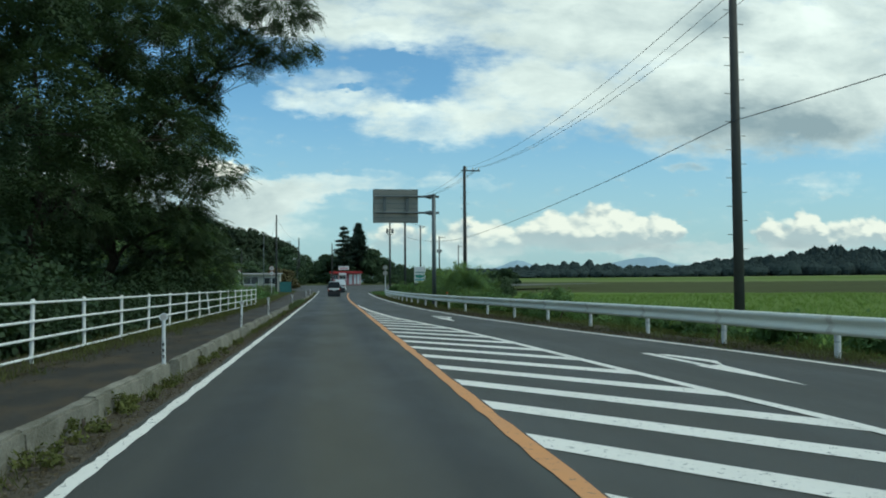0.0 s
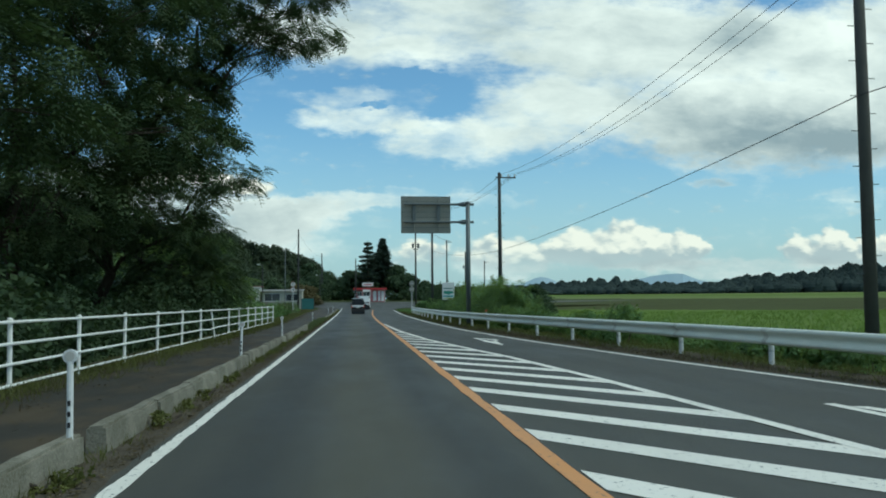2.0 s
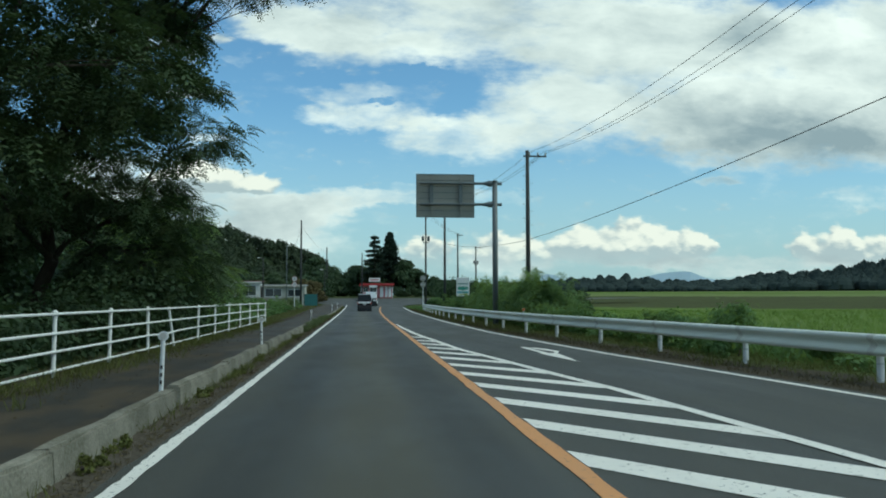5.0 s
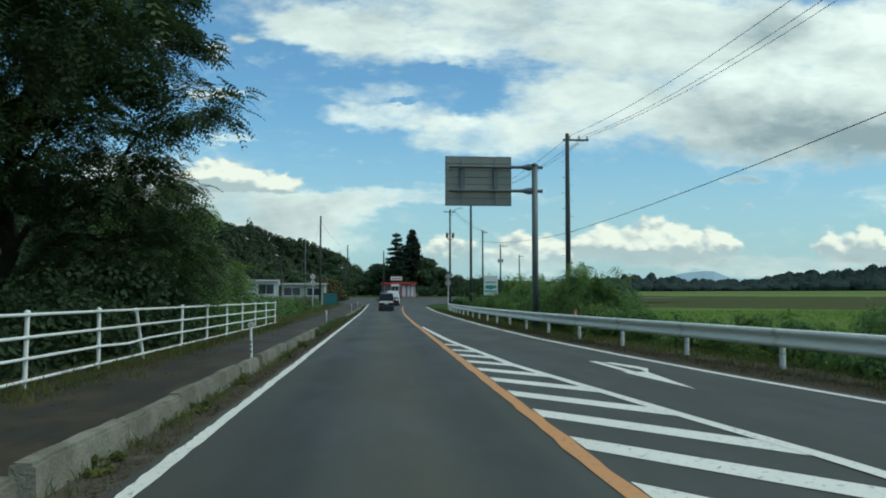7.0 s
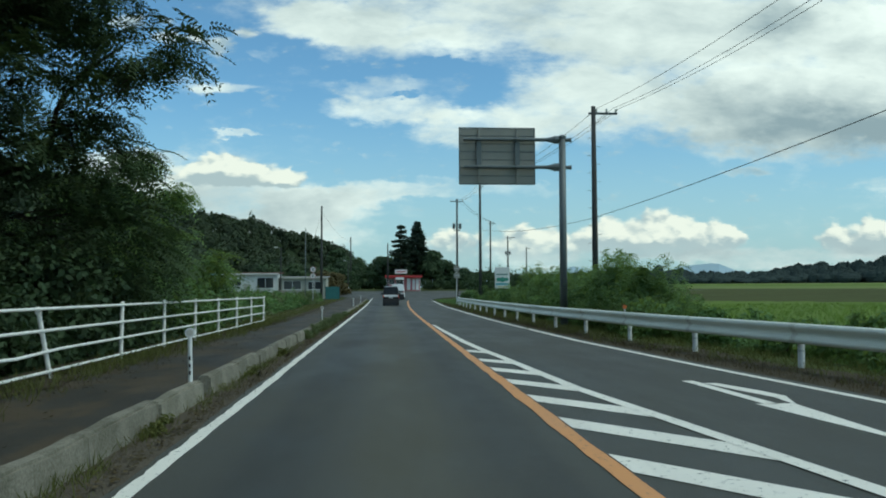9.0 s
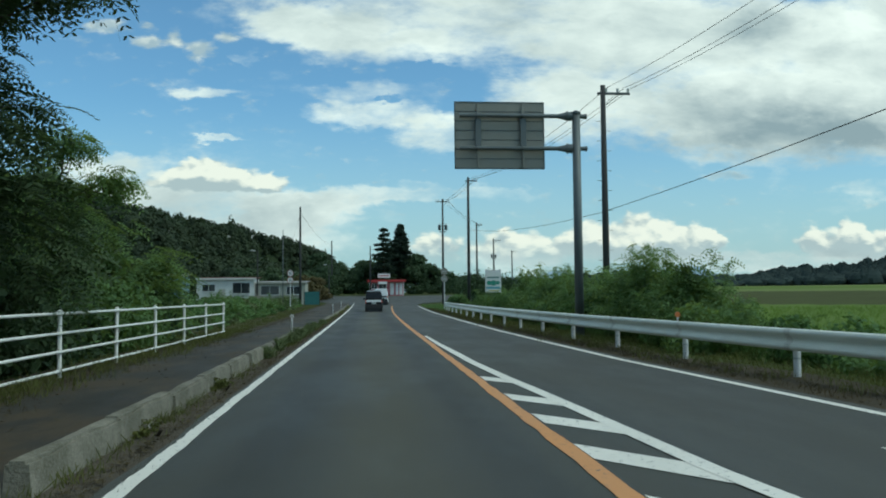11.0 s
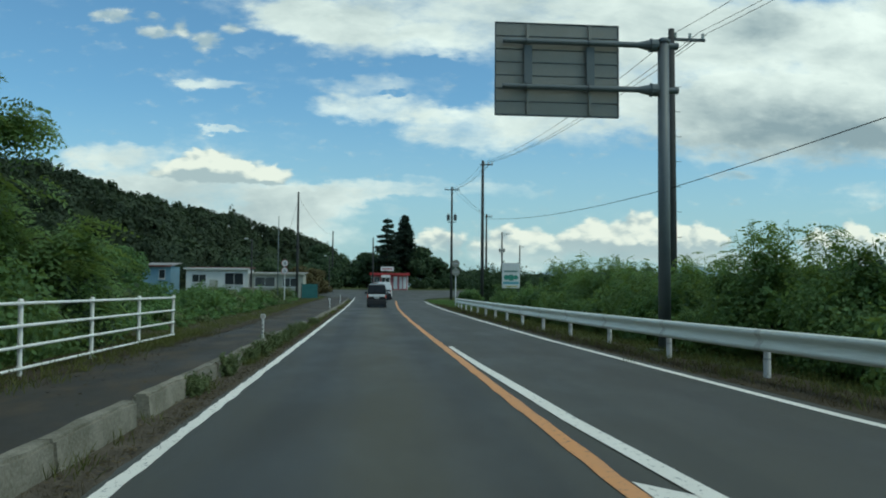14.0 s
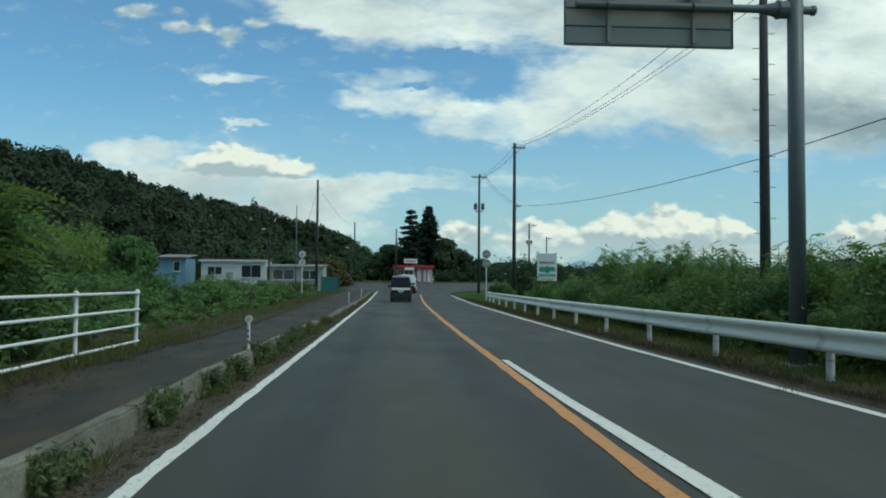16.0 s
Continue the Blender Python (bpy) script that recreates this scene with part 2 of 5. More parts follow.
        drift, _ = N.noise(N.vec("MULTIPLY", pos, (0.0, 0.09, 0.0)), 1.0, 3.0, 0.5)
        sway = N.math("ADD", across.outputs[0], N.math("MULTIPLY", N.math("SUBTRACT", drift, 0.5), 0.5))
        mottled, _ = N.noise(N.vec("MULTIPLY", pos, (2.0, 0.22, 1.0)), 1.0, 5.0, 0.6)
        for centre, half, tint, weight in tracks:
            d = N.math("ABSOLUTE", N.math("SUBTRACT", sway, centre))
            f = N.math("MULTIPLY", N.ramp(d, half * 0.3, half, weight, 0.0), N.ramp(mottled, 0.25, 0.6, 0.45, 1.0))
            col = N.mix(f, col, (*tint, 1))
    if dirt:
        soil, _ = N.noise(N.vec("MULTIPLY", pos, (1.0, 0.5, 1.0)), 1.1, 6.0, 0.65)
        col = N.mix(N.ramp(soil, 0.43, 0.62), col, (*dirt, 1))
    N.link(col, bsdf.inputs["Base Color"])
    N.link(N.ramp(blot, 0.3, 0.7, 0.6, 0.8), bsdf.inputs["Roughness"])
    bsdf.inputs["Specular IOR Level"].default_value = spec
    b = t.nodes.new("ShaderNodeBump")
    b.inputs["Strength"].default_value = 0.35
    b.inputs["Distance"].default_value = 0.01
    N.link(grit, b.inputs["Height"])
    N.link(b.outputs[0], bsdf.inputs["Normal"])
    return m


def paint_material(name, base, worn):
    """Road paint, chipped and greyed."""
    m = bpy.data.materials.new(name)
    m.use_nodes = True
    t = m.node_tree
    N = Nodes(t)
    bsdf = t.nodes["Principled BSDF"]
    pos = t.nodes.new("ShaderNodeTexCoord").outputs["Object"]
    chip, _ = N.noise(pos, 13.0, 6.0, 0.78)
    film, _ = N.noise(N.vec("MULTIPLY", pos, (1, 0.3, 1)), 1.2, 4.0, 0.6)
    col = N.mix(N.math("MULTIPLY", N.ramp(film, 0.35, 0.75), 0.35), (*base, 1), (*worn, 1))
    col = N.mix(N.ramp(chip, 0.57, 0.65), col, (0.09, 0.09, 0.085, 1))
    N.link(col, bsdf.inputs["Base Color"])
    bsdf.inputs["Roughness"].default_value = 0.65
    return m


ASPHALT = asphalt_material("asphalt", (0.067, 0.067, 0.056), (0.053, 0.054, 0.046), None, ((0.2, 0.62, (0.087, 0.084, 0.061), 0.85), (-0.85, 0.45, (0.040, 0.042, 0.040), 0.6), (1.15, 0.4, (0.040, 0.042, 0.040), 0.55), (3.9, 0.6, (0.066, 0.066, 0.057), 0.5)))
WALKWAY = asphalt_material("walkway_asphalt", (0.054, 0.051, 0.043), (0.042, 0.04, 0.034), (0.084, 0.068, 0.047), spec=0.08)
WHITE_PAINT = paint_material("white_road_paint", (0.83, 0.80, 0.71), (0.56, 0.54, 0.47))
ORANGE_PAINT = paint_material("orange_road_paint", (0.63, 0.28, 0.085), (0.47, 0.27, 0.15))
CONCRETE = material("kerb_concrete", (0.29, 0.27, 0.215), (0.075, 0.072, 0.045), 2.4, 34.0, 0.9, bump=0.7, rnd=0.14, amount=0.8)
POLE_CONCRETE = material("pole_concrete", (0.095, 0.092, 0.082), (0.05, 0.049, 0.044), 1.5, 40.0, 0.85)
POLE_DARK = material("pole_weathered", (0.062, 0.064, 0.062), (0.034, 0.036, 0.036), 1.5, 40.0, 0.85)
FENCE_WHITE = material("fence_white_enamel", (0.86, 0.86, 0.82), (0.6, 0.58, 0.5), 2.0, 30.0, 0.45, bump=0.05, amount=0.4)
GALV = material("galvanised_steel", (0.52, 0.55, 0.54), (0.36, 0.38, 0.38), 1.2, 30.0, 0.42, metal=0.55, bump=0.04)
RAIL_WHITE = material("guardrail_white", (0.82, 0.84, 0.74), (0.60, 0.63, 0.54), 0.8, 6.0, 0.46, metal=0.0, bump=0.03, amount=0.8, stretch=(3, 0.35, 9))
SIGN_POST = material("sign_post_grey", (0.15, 0.172, 0.175), (0.105, 0.122, 0.127), 2.0, 30.0, 0.5, metal=0.2, bump=0.03)
SIGN_BACK = material("sign_back_aluminium", (0.29, 0.285, 0.25), (0.21, 0.205, 0.18), 1.5, 25.0, 0.5, metal=0.25, bump=0.03)
DARK_STEEL = material("dark_steel", (0.10, 0.115, 0.12), (0.06, 0.07, 0.075), 2.0, 30.0, 0.5, metal=0.3, bump=0.03)
CABLE = material("cable_black", (0.05, 0.05, 0.055), rough=0.7, bump=0)
RED = material("red_reflector", (0.6, 0.06, 0.03), rough=0.35, bump=0)
FADED_RED = material("faded_red_rim", (0.36, 0.17, 0.16), (0.28, 0.16, 0.15), rough=0.5, bump=0)
REFLECTOR = material("pale_reflector", (0.52, 0.5, 0.46), (0.4, 0.38, 0.34), 8.0, 60.0, 0.3, bump=0.05)
AMBER = material("orange_reflector", (0.62, 0.19, 0.06), rough=0.35, bump=0)
BLACK = material("black_rubber", (0.03, 0.03, 0.032), rough=0.6, bump=0.05)
WHITE_PLASTIC = material("white_plastic", (0.72, 0.73, 0.72), (0.5, 0.5, 0.48), 3.0, 30.0, 0.5, bump=0.03)
EARTH = material("bare_earth", (0.087, 0.074, 0.053), (0.034, 0.033, 0.025), 0.9, 18.0, 0.95, bump=0.8, spec=0.02)
VERGE = material("verge_grass", (0.08, 0.10, 0.038), (0.05, 0.055, 0.026), 0.5, 9.0, 0.95, bump=0.9, spec=0.02)
RICE = material("rice_field", (0.135, 0.19, 0.045), (0.095, 0.142, 0.034), 0.3, 3.0, 0.9, bump=0.6, stretch=(0.2, 1, 1), amount=0.95, spec=0.02)
OLIVE = material("olive_field", (0.086, 0.1, 0.038), (0.058, 0.058, 0.027), 0.25, 2.0, 0.9, bump=0.6, stretch=(0.15, 1, 1), amount=0.9, spec=0.02)
LIGHT_RICE = material("pale_rice_field", (0.165, 0.2, 0.07), (0.11, 0.15, 0.05), 0.08, 2.0, 0.9, bump=0.4, spec=0.02)
FOREST_FLOOR = material("forest_floor", (0.035, 0.05, 0.025), (0.02, 0.03, 0.016), 0.1, 2.0, 0.95, bump=0.8, spec=0.02)
BARK = material("bark", (0.075, 0.06, 0.045), (0.03, 0.025, 0.02), 2.0, 30.0, 0.95, bump=0.9, stretch=(1, 1, 0.2))
LEAF_LOCUST = leaf_material("locust_leaves", (0.085, 0.125, 0.055), (0.038, 0.062, 0.032), (0.10, 0.16, 0.05), thin=0.22)
LEAF_FRESH = leaf_material("fresh_leaves", (0.205, 0.325, 0.125), (0.095, 0.165, 0.07), (0.28, 0.38, 0.08), thin=0.46)
LEAF_WEED = leaf_material("weed_leaves", (0.18, 0.295, 0.115), (0.085, 0.155, 0.065), (0.24, 0.35, 0.08), thin=0.46)
LEAF_DARK = leaf_material("dark_leaves", (0.075, 0.115, 0.055), (0.03, 0.052, 0.028), (0.09, 0.15, 0.045), thin=0.25)
# hillside leaf colours raised a little to paint in thin haze
LEAF_HILL = leaf_material("hill_leaves_hazed", (0.088, 0.115, 0.066), (0.05, 0.068, 0.049), (0.06, 0.09, 0.035), 0.06, 0.02)
# far leaf greens lifted and blued to stand for aerial haze
LEAF_FAR = leaf_material("far_leaves_hazed", (0.078, 0.104, 0.096), (0.058, 0.08, 0.075), (0.05, 0.075, 0.06), 0.012, 0.0)
NEEDLES = leaf_material("conifer_needles", (0.06, 0.09, 0.062), (0.026, 0.044, 0.034), (0.02, 0.04, 0.02))
GRAVEL = material("gutter_gravel", (0.135, 0.118, 0.092), (0.05, 0.044, 0.033), 2.5, 34.0, 0.95, bump=1.0, spec=0.02)
LEAF_OLIVE = leaf_material("yellowing_weed_leaves", (0.17, 0.18, 0.06), (0.07, 0.08, 0.03), (0.2, 0.22, 0.06), 1.5, 0.04)
LEAF_BAMBOO = leaf_material("bamboo_leaves", (0.27, 0.36, 0.12), (0.14, 0.2, 0.065), (0.3, 0.42, 0.1), thin=0.45)
DRY = leaf_material("dry_weeds", (0.13, 0.10, 0.05), (0.055, 0.05, 0.026), (0.10, 0.08, 0.035))
PALE_BITS = leaf_material("pale_dead_leaves", (0.26, 0.21, 0.13), (0.14, 0.11, 0.07), (0.15, 0.12, 0.07))
SPLICE = material("guardrail_splice", (0.72, 0.73, 0.64), (0.5, 0.49, 0.42), 5.0, 40.0, 0.6, metal=0.2, bump=0.1, amount=0.9)
LEAF_GREY = leaf_material("mugwort_leaves", (0.2, 0.245, 0.115), (0.10, 0.13, 0.06), (0.2, 0.25, 0.1), 0.7, 0.03)
LEAF_RUSSET = leaf_material("russet_leaves", (0.15, 0.125, 0.06), (0.075, 0.07, 0.035), (0.13, 0.11, 0.05), 0.5, 0.03)
LEAF_KUDZU = leaf_material("kudzu_leaves", (0.135, 0.24, 0.08), (0.055, 0.105, 0.045), (0.2, 0.32, 0.07), 0.9)
CAR_BLACK = material("car_black_paint", (0.012, 0.013, 0.014), (0.008, 0.008, 0.009), rough=0.3, bump=0, spec=0.3)
# pale tone imitating the sky mirrored in a black roof
CAR_GREY = material("roof_sky_sheen", (0.42, 0.44, 0.45), (0.36, 0.38, 0.39), rough=0.3, bump=0, spec=0.6)
CAR_WHITE = material("car_white_paint", (0.74, 0.75, 0.75), (0.66, 0.67, 0.67), rough=0.3, bump=0, spec=0.5)
GLASS = glass_material("dark_window_glass")
SHED_WHITE = material("shed_white_sheet", (0.70, 0.71, 0.69), (0.45, 0.45, 0.42), 0.8, 12.0, 0.7, bump=0.2)
SHED_CREAM = material("shed_cream_sheet", (0.42, 0.42, 0.36), (0.26, 0.26, 0.22), 0.8, 12.0, 0.75, bump=0.2)
SHED_BLUE = material("shed_blue_sheet", (0.20, 0.34, 0.42), (0.13, 0.22, 0.28), 0.8, 12.0, 0.7, bump=0.2)
ROOF_RUST = material("roof_rust", (0.16, 0.065, 0.05), (0.09, 0.05, 0.04), 1.0, 12.0, 0.85)
ROOF_GREY = material("roof_grey", (0.28, 0.27, 0.26), (0.18, 0.16, 0.15), 1.0, 12.0, 0.8)
SHOP_RED = material("shop_red_paint", (0.42, 0.045, 0.045), (0.30, 0.035, 0.035), 1.0, 12.0, 0.55, bump=0.05)
SHOP_PINK = material("shop_faded_red_wall", (0.48, 0.17, 0.18), (0.36, 0.12, 0.13), 1.0, 12.0, 0.7, bump=0.1)
SHOP_WHITE = material("shop_white_paint", (0.75, 0.74, 0.73), (0.6, 0.6, 0.58), 1.0, 12.0, 0.6, bump=0.05)
TEAL = material("teal_net", (0.05, 0.17, 0.16), (0.03, 0.10, 0.10), 2.0, 30.0, 0.9)
# distance haze is mixed into the mountains' own colour
HAZE_HILL = material("haze_tinted_mountain", (0.42, 0.54, 0.60), (0.38, 0.50, 0.56), 0.002, 0.02, 0.95, bump=0)


# ---- building helpers ----
def link_mesh(name, me, mat, parent=None, label=""):
    ob = new(name, me)
    if mat is not None and not me.materials:
        me.materials.append(mat)
    if parent is not None:
        ob.parent = parent
    if label:
        ob["label"] = label
    return ob


def part(name, bm, mat, parent=None, label="", smooth=False):
    me = bpy.data.meshes.new(name)
    bm.normal_update()
    bm.to_mesh(me)
    bm.free()
    if smooth:
        me.polygons.foreach_set("use_smooth", [True] * len(me.polygons))
    return link_mesh(name, me, mat, parent, label)


def thing(name, m, label, category, group="", kind=""):
    ob = new(name)
    ob.empty_display_size = 0.2
    ob.matrix_basis = m
    return tagged(ob, label, category, group, kind)


def box(bm, x0, x1, y0, y1, z0, z1, bevel=0.0, m=None):
    g = bmesh.ops.create_cube(bm, size=1.0)
    for v in g["verts"]:
        v.co = Vector((x0 + (v.co.x + 0.5) * (x1 - x0), y0 + (v.co.y + 0.5) * (y1 - y0), z0 + (v.co.z + 0.5) * (z1 - z0)))
    if bevel:
        e = list({e for v in g["verts"] for e in v.link_edges})
        bmesh.ops.bevel(bm, geom=e, offset=bevel, segments=1, affect="EDGES")
    if m is not None:
        bmesh.ops.transform(bm, matrix=m, verts=[v for v in g["verts"] if v.is_valid])
    return bm


def boxed(*a, **k):
    return box(bmesh.new(), *a, **k)


def tube(bm, pts, radii, seg=8, cap=True):
    """A round tapering tube through points."""
    pts = [Vector(p) for p in pts]
    rings = []
    for i, p in enumerate(pts):
        d = (pts[min(i + 1, len(pts) - 1)] - pts[max(i - 1, 0)]).normalized()
        a = d.cross(Vector((0, 0, 1)) if abs(d.z) < 0.9 else Vector((1, 0, 0))).normalized()
        b = d.cross(a)
        rings.append([bm.verts.new(p + (a * math.cos(2 * math.pi * k / seg) + b * math.sin(2 * math.pi * k / seg)) * radii[i]) for k in range(seg)])
    for r0, r1 in zip(rings, rings[1:]):
        for k in range(seg):
            bm.faces.new((r0[k], r0[(k + 1) % seg], r1[(k + 1) % seg], r1[k]))
    if cap:
        bm.faces.new(rings[0][::-1])
        bm.faces.new(rings[-1])
    return bm


def tubed(pts, radii, seg=8):
    bm = bmesh.new()
    tube(bm, pts, radii, seg)
    bmesh.ops.recalc_face_normals(bm, faces=bm.faces)
    return bm


def sweep(profile, path, closed=False):
    """Profile points (across, up) carried along path points (x, y, z)."""
    bm = bmesh.new()
    rings = []
    for i, p in enumerate(path):
        p = Vector(p)
        d = Vector(path[min(i + 1, len(path) - 1)]) - Vector(path[max(i - 1, 0)])
        side = Vector((d.y, -d.x, 0)).normalized()
        rings.append([bm.verts.new(p + side * a + Vector((0, 0, b))) for a, b in profile])
    n = len(profile)
    for r0, r1 in zip(rings, rings[1:]):
        for k in range(n if closed else n - 1):
            bm.faces.new((r0[k], r0[(k + 1) % n], r1[(k + 1) % n], r1[k]))
    if closed:
        bm.faces.new(rings[0])
        bm.faces.new(rings[-1][::-1])
    bmesh.ops.recalc_face_normals(bm, faces=bm.faces)
    return bm


def quad_mesh(name, quads):
    """A mesh of loose quads from an array (n, 4, 3)."""
    n = len(quads)
    me = bpy.data.meshes.new(name)
    me.vertices.add(4 * n)
    me.vertices.foreach_set("co", np.ascontiguousarray(quads, dtype=np.float32).ravel())
    me.loops.add(4 * n)
    me.loops.foreach_set("vertex_index", np.arange(4 * n, dtype=np.int32))
    me.polygons.add(n)
    me.polygons.foreach_set("loop_start", np.arange(0, 4 * n, 4, dtype=np.int32))
    me.update(calc_edges=True)
    return me


def directions(rng, n):
    v = rng.normal(size=(n, 3))
    return v / np.linalg.norm(v, axis=1, keepdims=True)


def leaf_quads(rng, centres, length, width, droop=0.3, out=None, hug=0.5):
    """One diamond leaf at each centre, hanging a little; out: leaves lie across that direction as far as hug says."""
    n = len(centres)
    a = directions(rng, n)
    a[:, 2] -= droop
    face = directions(rng, n)
    if out is not None:
        face = face * (1 - hug) + out * hug
        a = np.cross(face, a)
    a /= np.linalg.norm(a, axis=1, keepdims=True) + 1e-9
    b = np.cross(a, face)
    b /= np.linalg.norm(b, axis=1, keepdims=True) + 1e-9
    s = rng.uniform(0.7, 1.3, (n, 1))
    L, w = a * length * s, b * width * s * 0.5
    return np.stack([centres - L * 0.5, centres + w, centres + L * 0.5, centres - w], axis=1)


def frond_quads(rng, roots, length, pairs=5, out=None, slim=0.24):
    """Pinnate leaves: paired leaflets along a drooping stalk; out: the way the stalks reach."""
    n = len(roots)
    a = directions(rng, n)
    if out is not None:
        a = a * 0.65 + out
    a[:, 2] = a[:, 2] * 0.5 - 0.25
    a /= np.linalg.norm(a, axis=1, keepdims=True)
    side = np.cross(a, np.array([0, 0, 1.0]) + rng.normal(scale=0.35, size=(n, 3)))
    side /= np.linalg.norm(side, axis=1, keepdims=True) + 1e-9
    s = rng.uniform(0.7, 1.25, (n, 1)) * length
    quads = []
    for k in range(pairs):
        f = (k + 0.7) / pairs
        base = roots + a * s * f + np.array([0, 0, -1.0]) * s * 0.42 * f * f
        size = s * (0.36 - 0.12 * f)
        for sg in (-1, 1):
            d = side * sg * 0.9 + a * 0.35 + np.array([0, 0, -0.15])
            w = a * size * slim
            quads.append(np.stack([base, base + d * size * 0.5 + w, base + d * size, base + d * size * 0.5 - w], axis=1))
    return np.concatenate(quads)


def stalk_quads(a, b, r):
    """A thin tapering stalk of two crossed blades."""
    a, b = np.array(a), np.array(b)
    return np.array([[a - w, a + w, b + w * 0.3, b - w * 0.3] for w in (np.array([r, 0, 0]), np.array([0, r, 0]))])


def smoothstep(a, b, x):
    t = np.clip((x - a) / (b - a), 0, 1)
    return t * t * (3 - 2 * t)


# ---- ground form ----
def road_z(y):
    return 1.48e-4 * np.clip(np.asarray(y, float) - 90, 0, 110) ** 2


def bend(y):
    """Slight drift of the carriageway to one side before the corner."""
    return np.clip(np.asarray(y, float) - 60, 0, 200) ** 2 / 3900


RAIL_Y = (-30, 0, 12, 20, 28, 35, 42, 50, 58, 70, 85, 98)
RAIL_X = (11.0, 9.78, 9.06, 8.64, 7.93, 7.27, 6.57, 6.1, 5.9, 5.9, 6.2, 6.6)
EDGE_Y = (-30, 11.4, 15.2, 18.4, 23, 28.3, 31.2, 36.5, 44.2, 50, 58, 71, 90, 113, 120)
EDGE_X = (10.3, 8.28, 7.92, 7.5, 6.85, 6.3, 5.95, 5.53, 5.07, 4.95, 4.82, 4.85, 5.05, 5.5, 5.65)
WHITE_Y = (-30, 7.3, 9.7, 12.2, 18.7, 24.5, 26.5, 30.9, 33.9, 39, 41, 44, 50, 62)
WHITE_X = (5.7, 4.96, 4.75, 4.57, 4.2, 3.72, 3.45, 2.95, 2.6, 2.33, 2.2, 2.06, 1.94, 1.88)


def rail_x(y):
    return np.interp(y, RAIL_Y, RAIL_X)


def edge_x(y):
    return np.interp(y, EDGE_Y, EDGE_X)


def ridge(y):
    """Crest of the wooded hill beside the road: distance aside and height."""
    return np.interp(y, (0, 100, 220, 330, 440, 480, 560), (-120, -100, -76, -73, -64, -40, -10)), np.interp(y, (0, 100, 220, 330, 440, 480, 560), (20, 22, 23, 25, 31, 25, 12))


def ground_z(x, y):
    x, y = np.asarray(x, float), np.asarray(y, float)
    z = road_z(y) - 0.07
    right = smoothstep(rail_x(np.clip(y, -30, 98)) + 0.8, rail_x(np.clip(y, -30, 98)) + 6, x) * (1 - smoothstep(95, 120, y) * (1 - smoothstep(20, 40, x)))
    r = np.hypot(x, y)
    far = np.interp(r, (0, 150, 250, 330, 450, 700, 1500, 5000), (-0.65, -0.65, 1.6, 3.6, 4.4, 5, 6, 6))
    z = z * (1 - right) + far * right
    left = smoothstep(-5.2, -9.0, x) * (1 - smoothstep(50, 62, y))
    z = z - left * 0.9
    rx, rz = ridge(y)
    foot = -24 - 0.06 * np.clip(y, 0, 300)
    foot = np.maximum(foot, rx + 25)
    hill = smoothstep(foot, rx, x) * smoothstep(60, 200, y) * (1 - smoothstep(520, 640, y))
    z = z + hill * rz * 0.92
    return z


def ground_kind(x, y):
    """0 verge, 1 rice, 2 olive crop, 3 pale rice, 4 forest floor."""
    if x > 14 and (y < 150 or x > 40):
        q = y * 0.8 + x * 0.55
        if math.hypot(x, y) > 440:
            return 4
        return 1 if q < 150 else 2 if q < 238 else 3 if q < 268 else 1 if q < 300 else 3
    if x < -24 and y > 70:
        return 4
    if x < -6 and y < 58:
        return 4
    return 0


xs = np.unique(np.concatenate([np.linspace(-4000, -400, 10), np.linspace(-400, -30, 60), np.linspace(-30, 30, 121), np.linspace(30, 400, 75), np.linspace(400, 4000, 14)]))
ys = np.unique(np.concatenate([np.linspace(-600, -40, 8), np.linspace(-40, 240, 187), np.linspace(240, 700, 60), np.linspace(700, 4800, 14)]))
GX, GY = np.meshgrid(xs, ys)
GZ = ground_z(GX, GY)
GZ += np.where(GX > 14, 0.0, np.sin(GX * 1.7) * np.cos(GY * 1.3) * 0.03)
nx, ny = len(xs), len(ys)
gm = bpy.data.meshes.new("ground")
idx = np.arange(nx * ny).reshape(ny, nx)
gf = np.stack([idx[:-1, :-1], idx[:-1, 1:], idx[1:, 1:], idx[1:, :-1]], -1).reshape(-1, 4)
gm.from_pydata(np.stack([GX, GY, GZ], -1).reshape(-1, 3).tolist(), [], gf.tolist())
for mt in (VERGE, RICE, OLIVE, LIGHT_RICE, FOREST_FLOOR):
    gm.materials.append(mt)
mx_, my_ = (xs[:-1] + xs[1:]) / 2, (ys[:-1] + ys[1:]) / 2
gm.polygons.foreach_set("material_index", np.array([[ground_kind(a, b) for a in mx_] for b in my_], dtype=np.int32).ravel())
gm.polygons.foreach_set("use_smooth", [True] * len(gm.polygons))
ground = tagged(new("ground", gm), "grassy verges, green rice fields and wooded slopes", "ground", kind="structure")


def strip(name, mat, y0, y1, step, left, right, dz, label="", category="", parent=None):
    """A flat band between two edge lines that follows the road's rise."""
    bm = bmesh.new()
    n = max(int((y1 - y0) / step), 1)
    rows = []
    for i in range(n + 1):
        y = y0 + (y1 - y0) * i / n
        z = float(road_z(y)) + dz
        a, b = float(left(y)), float(right(y))
        k = max(1, int((b - a) / 2.5))
        rows.append([bm.verts.new((a + (b - a) * j / k, y, z)) for j in range(k + 1)] if parent is None and k > 1 else [bm.verts.new((a, y, z)), bm.verts.new((b, y, z))])
    for r0, r1 in zip(rows, rows[1:]):
        m = min(len(r0), len(r1))
        for j in range(m - 1):
            if j == m - 2:
                bm.faces.new((r0[j], r0[-1], r1[-1], r1[j]))
            else:
                bm.faces.new((r0[j], r0[j + 1], r1[j + 1], r1[j]))
    ob = part(name, bm, mat, parent)
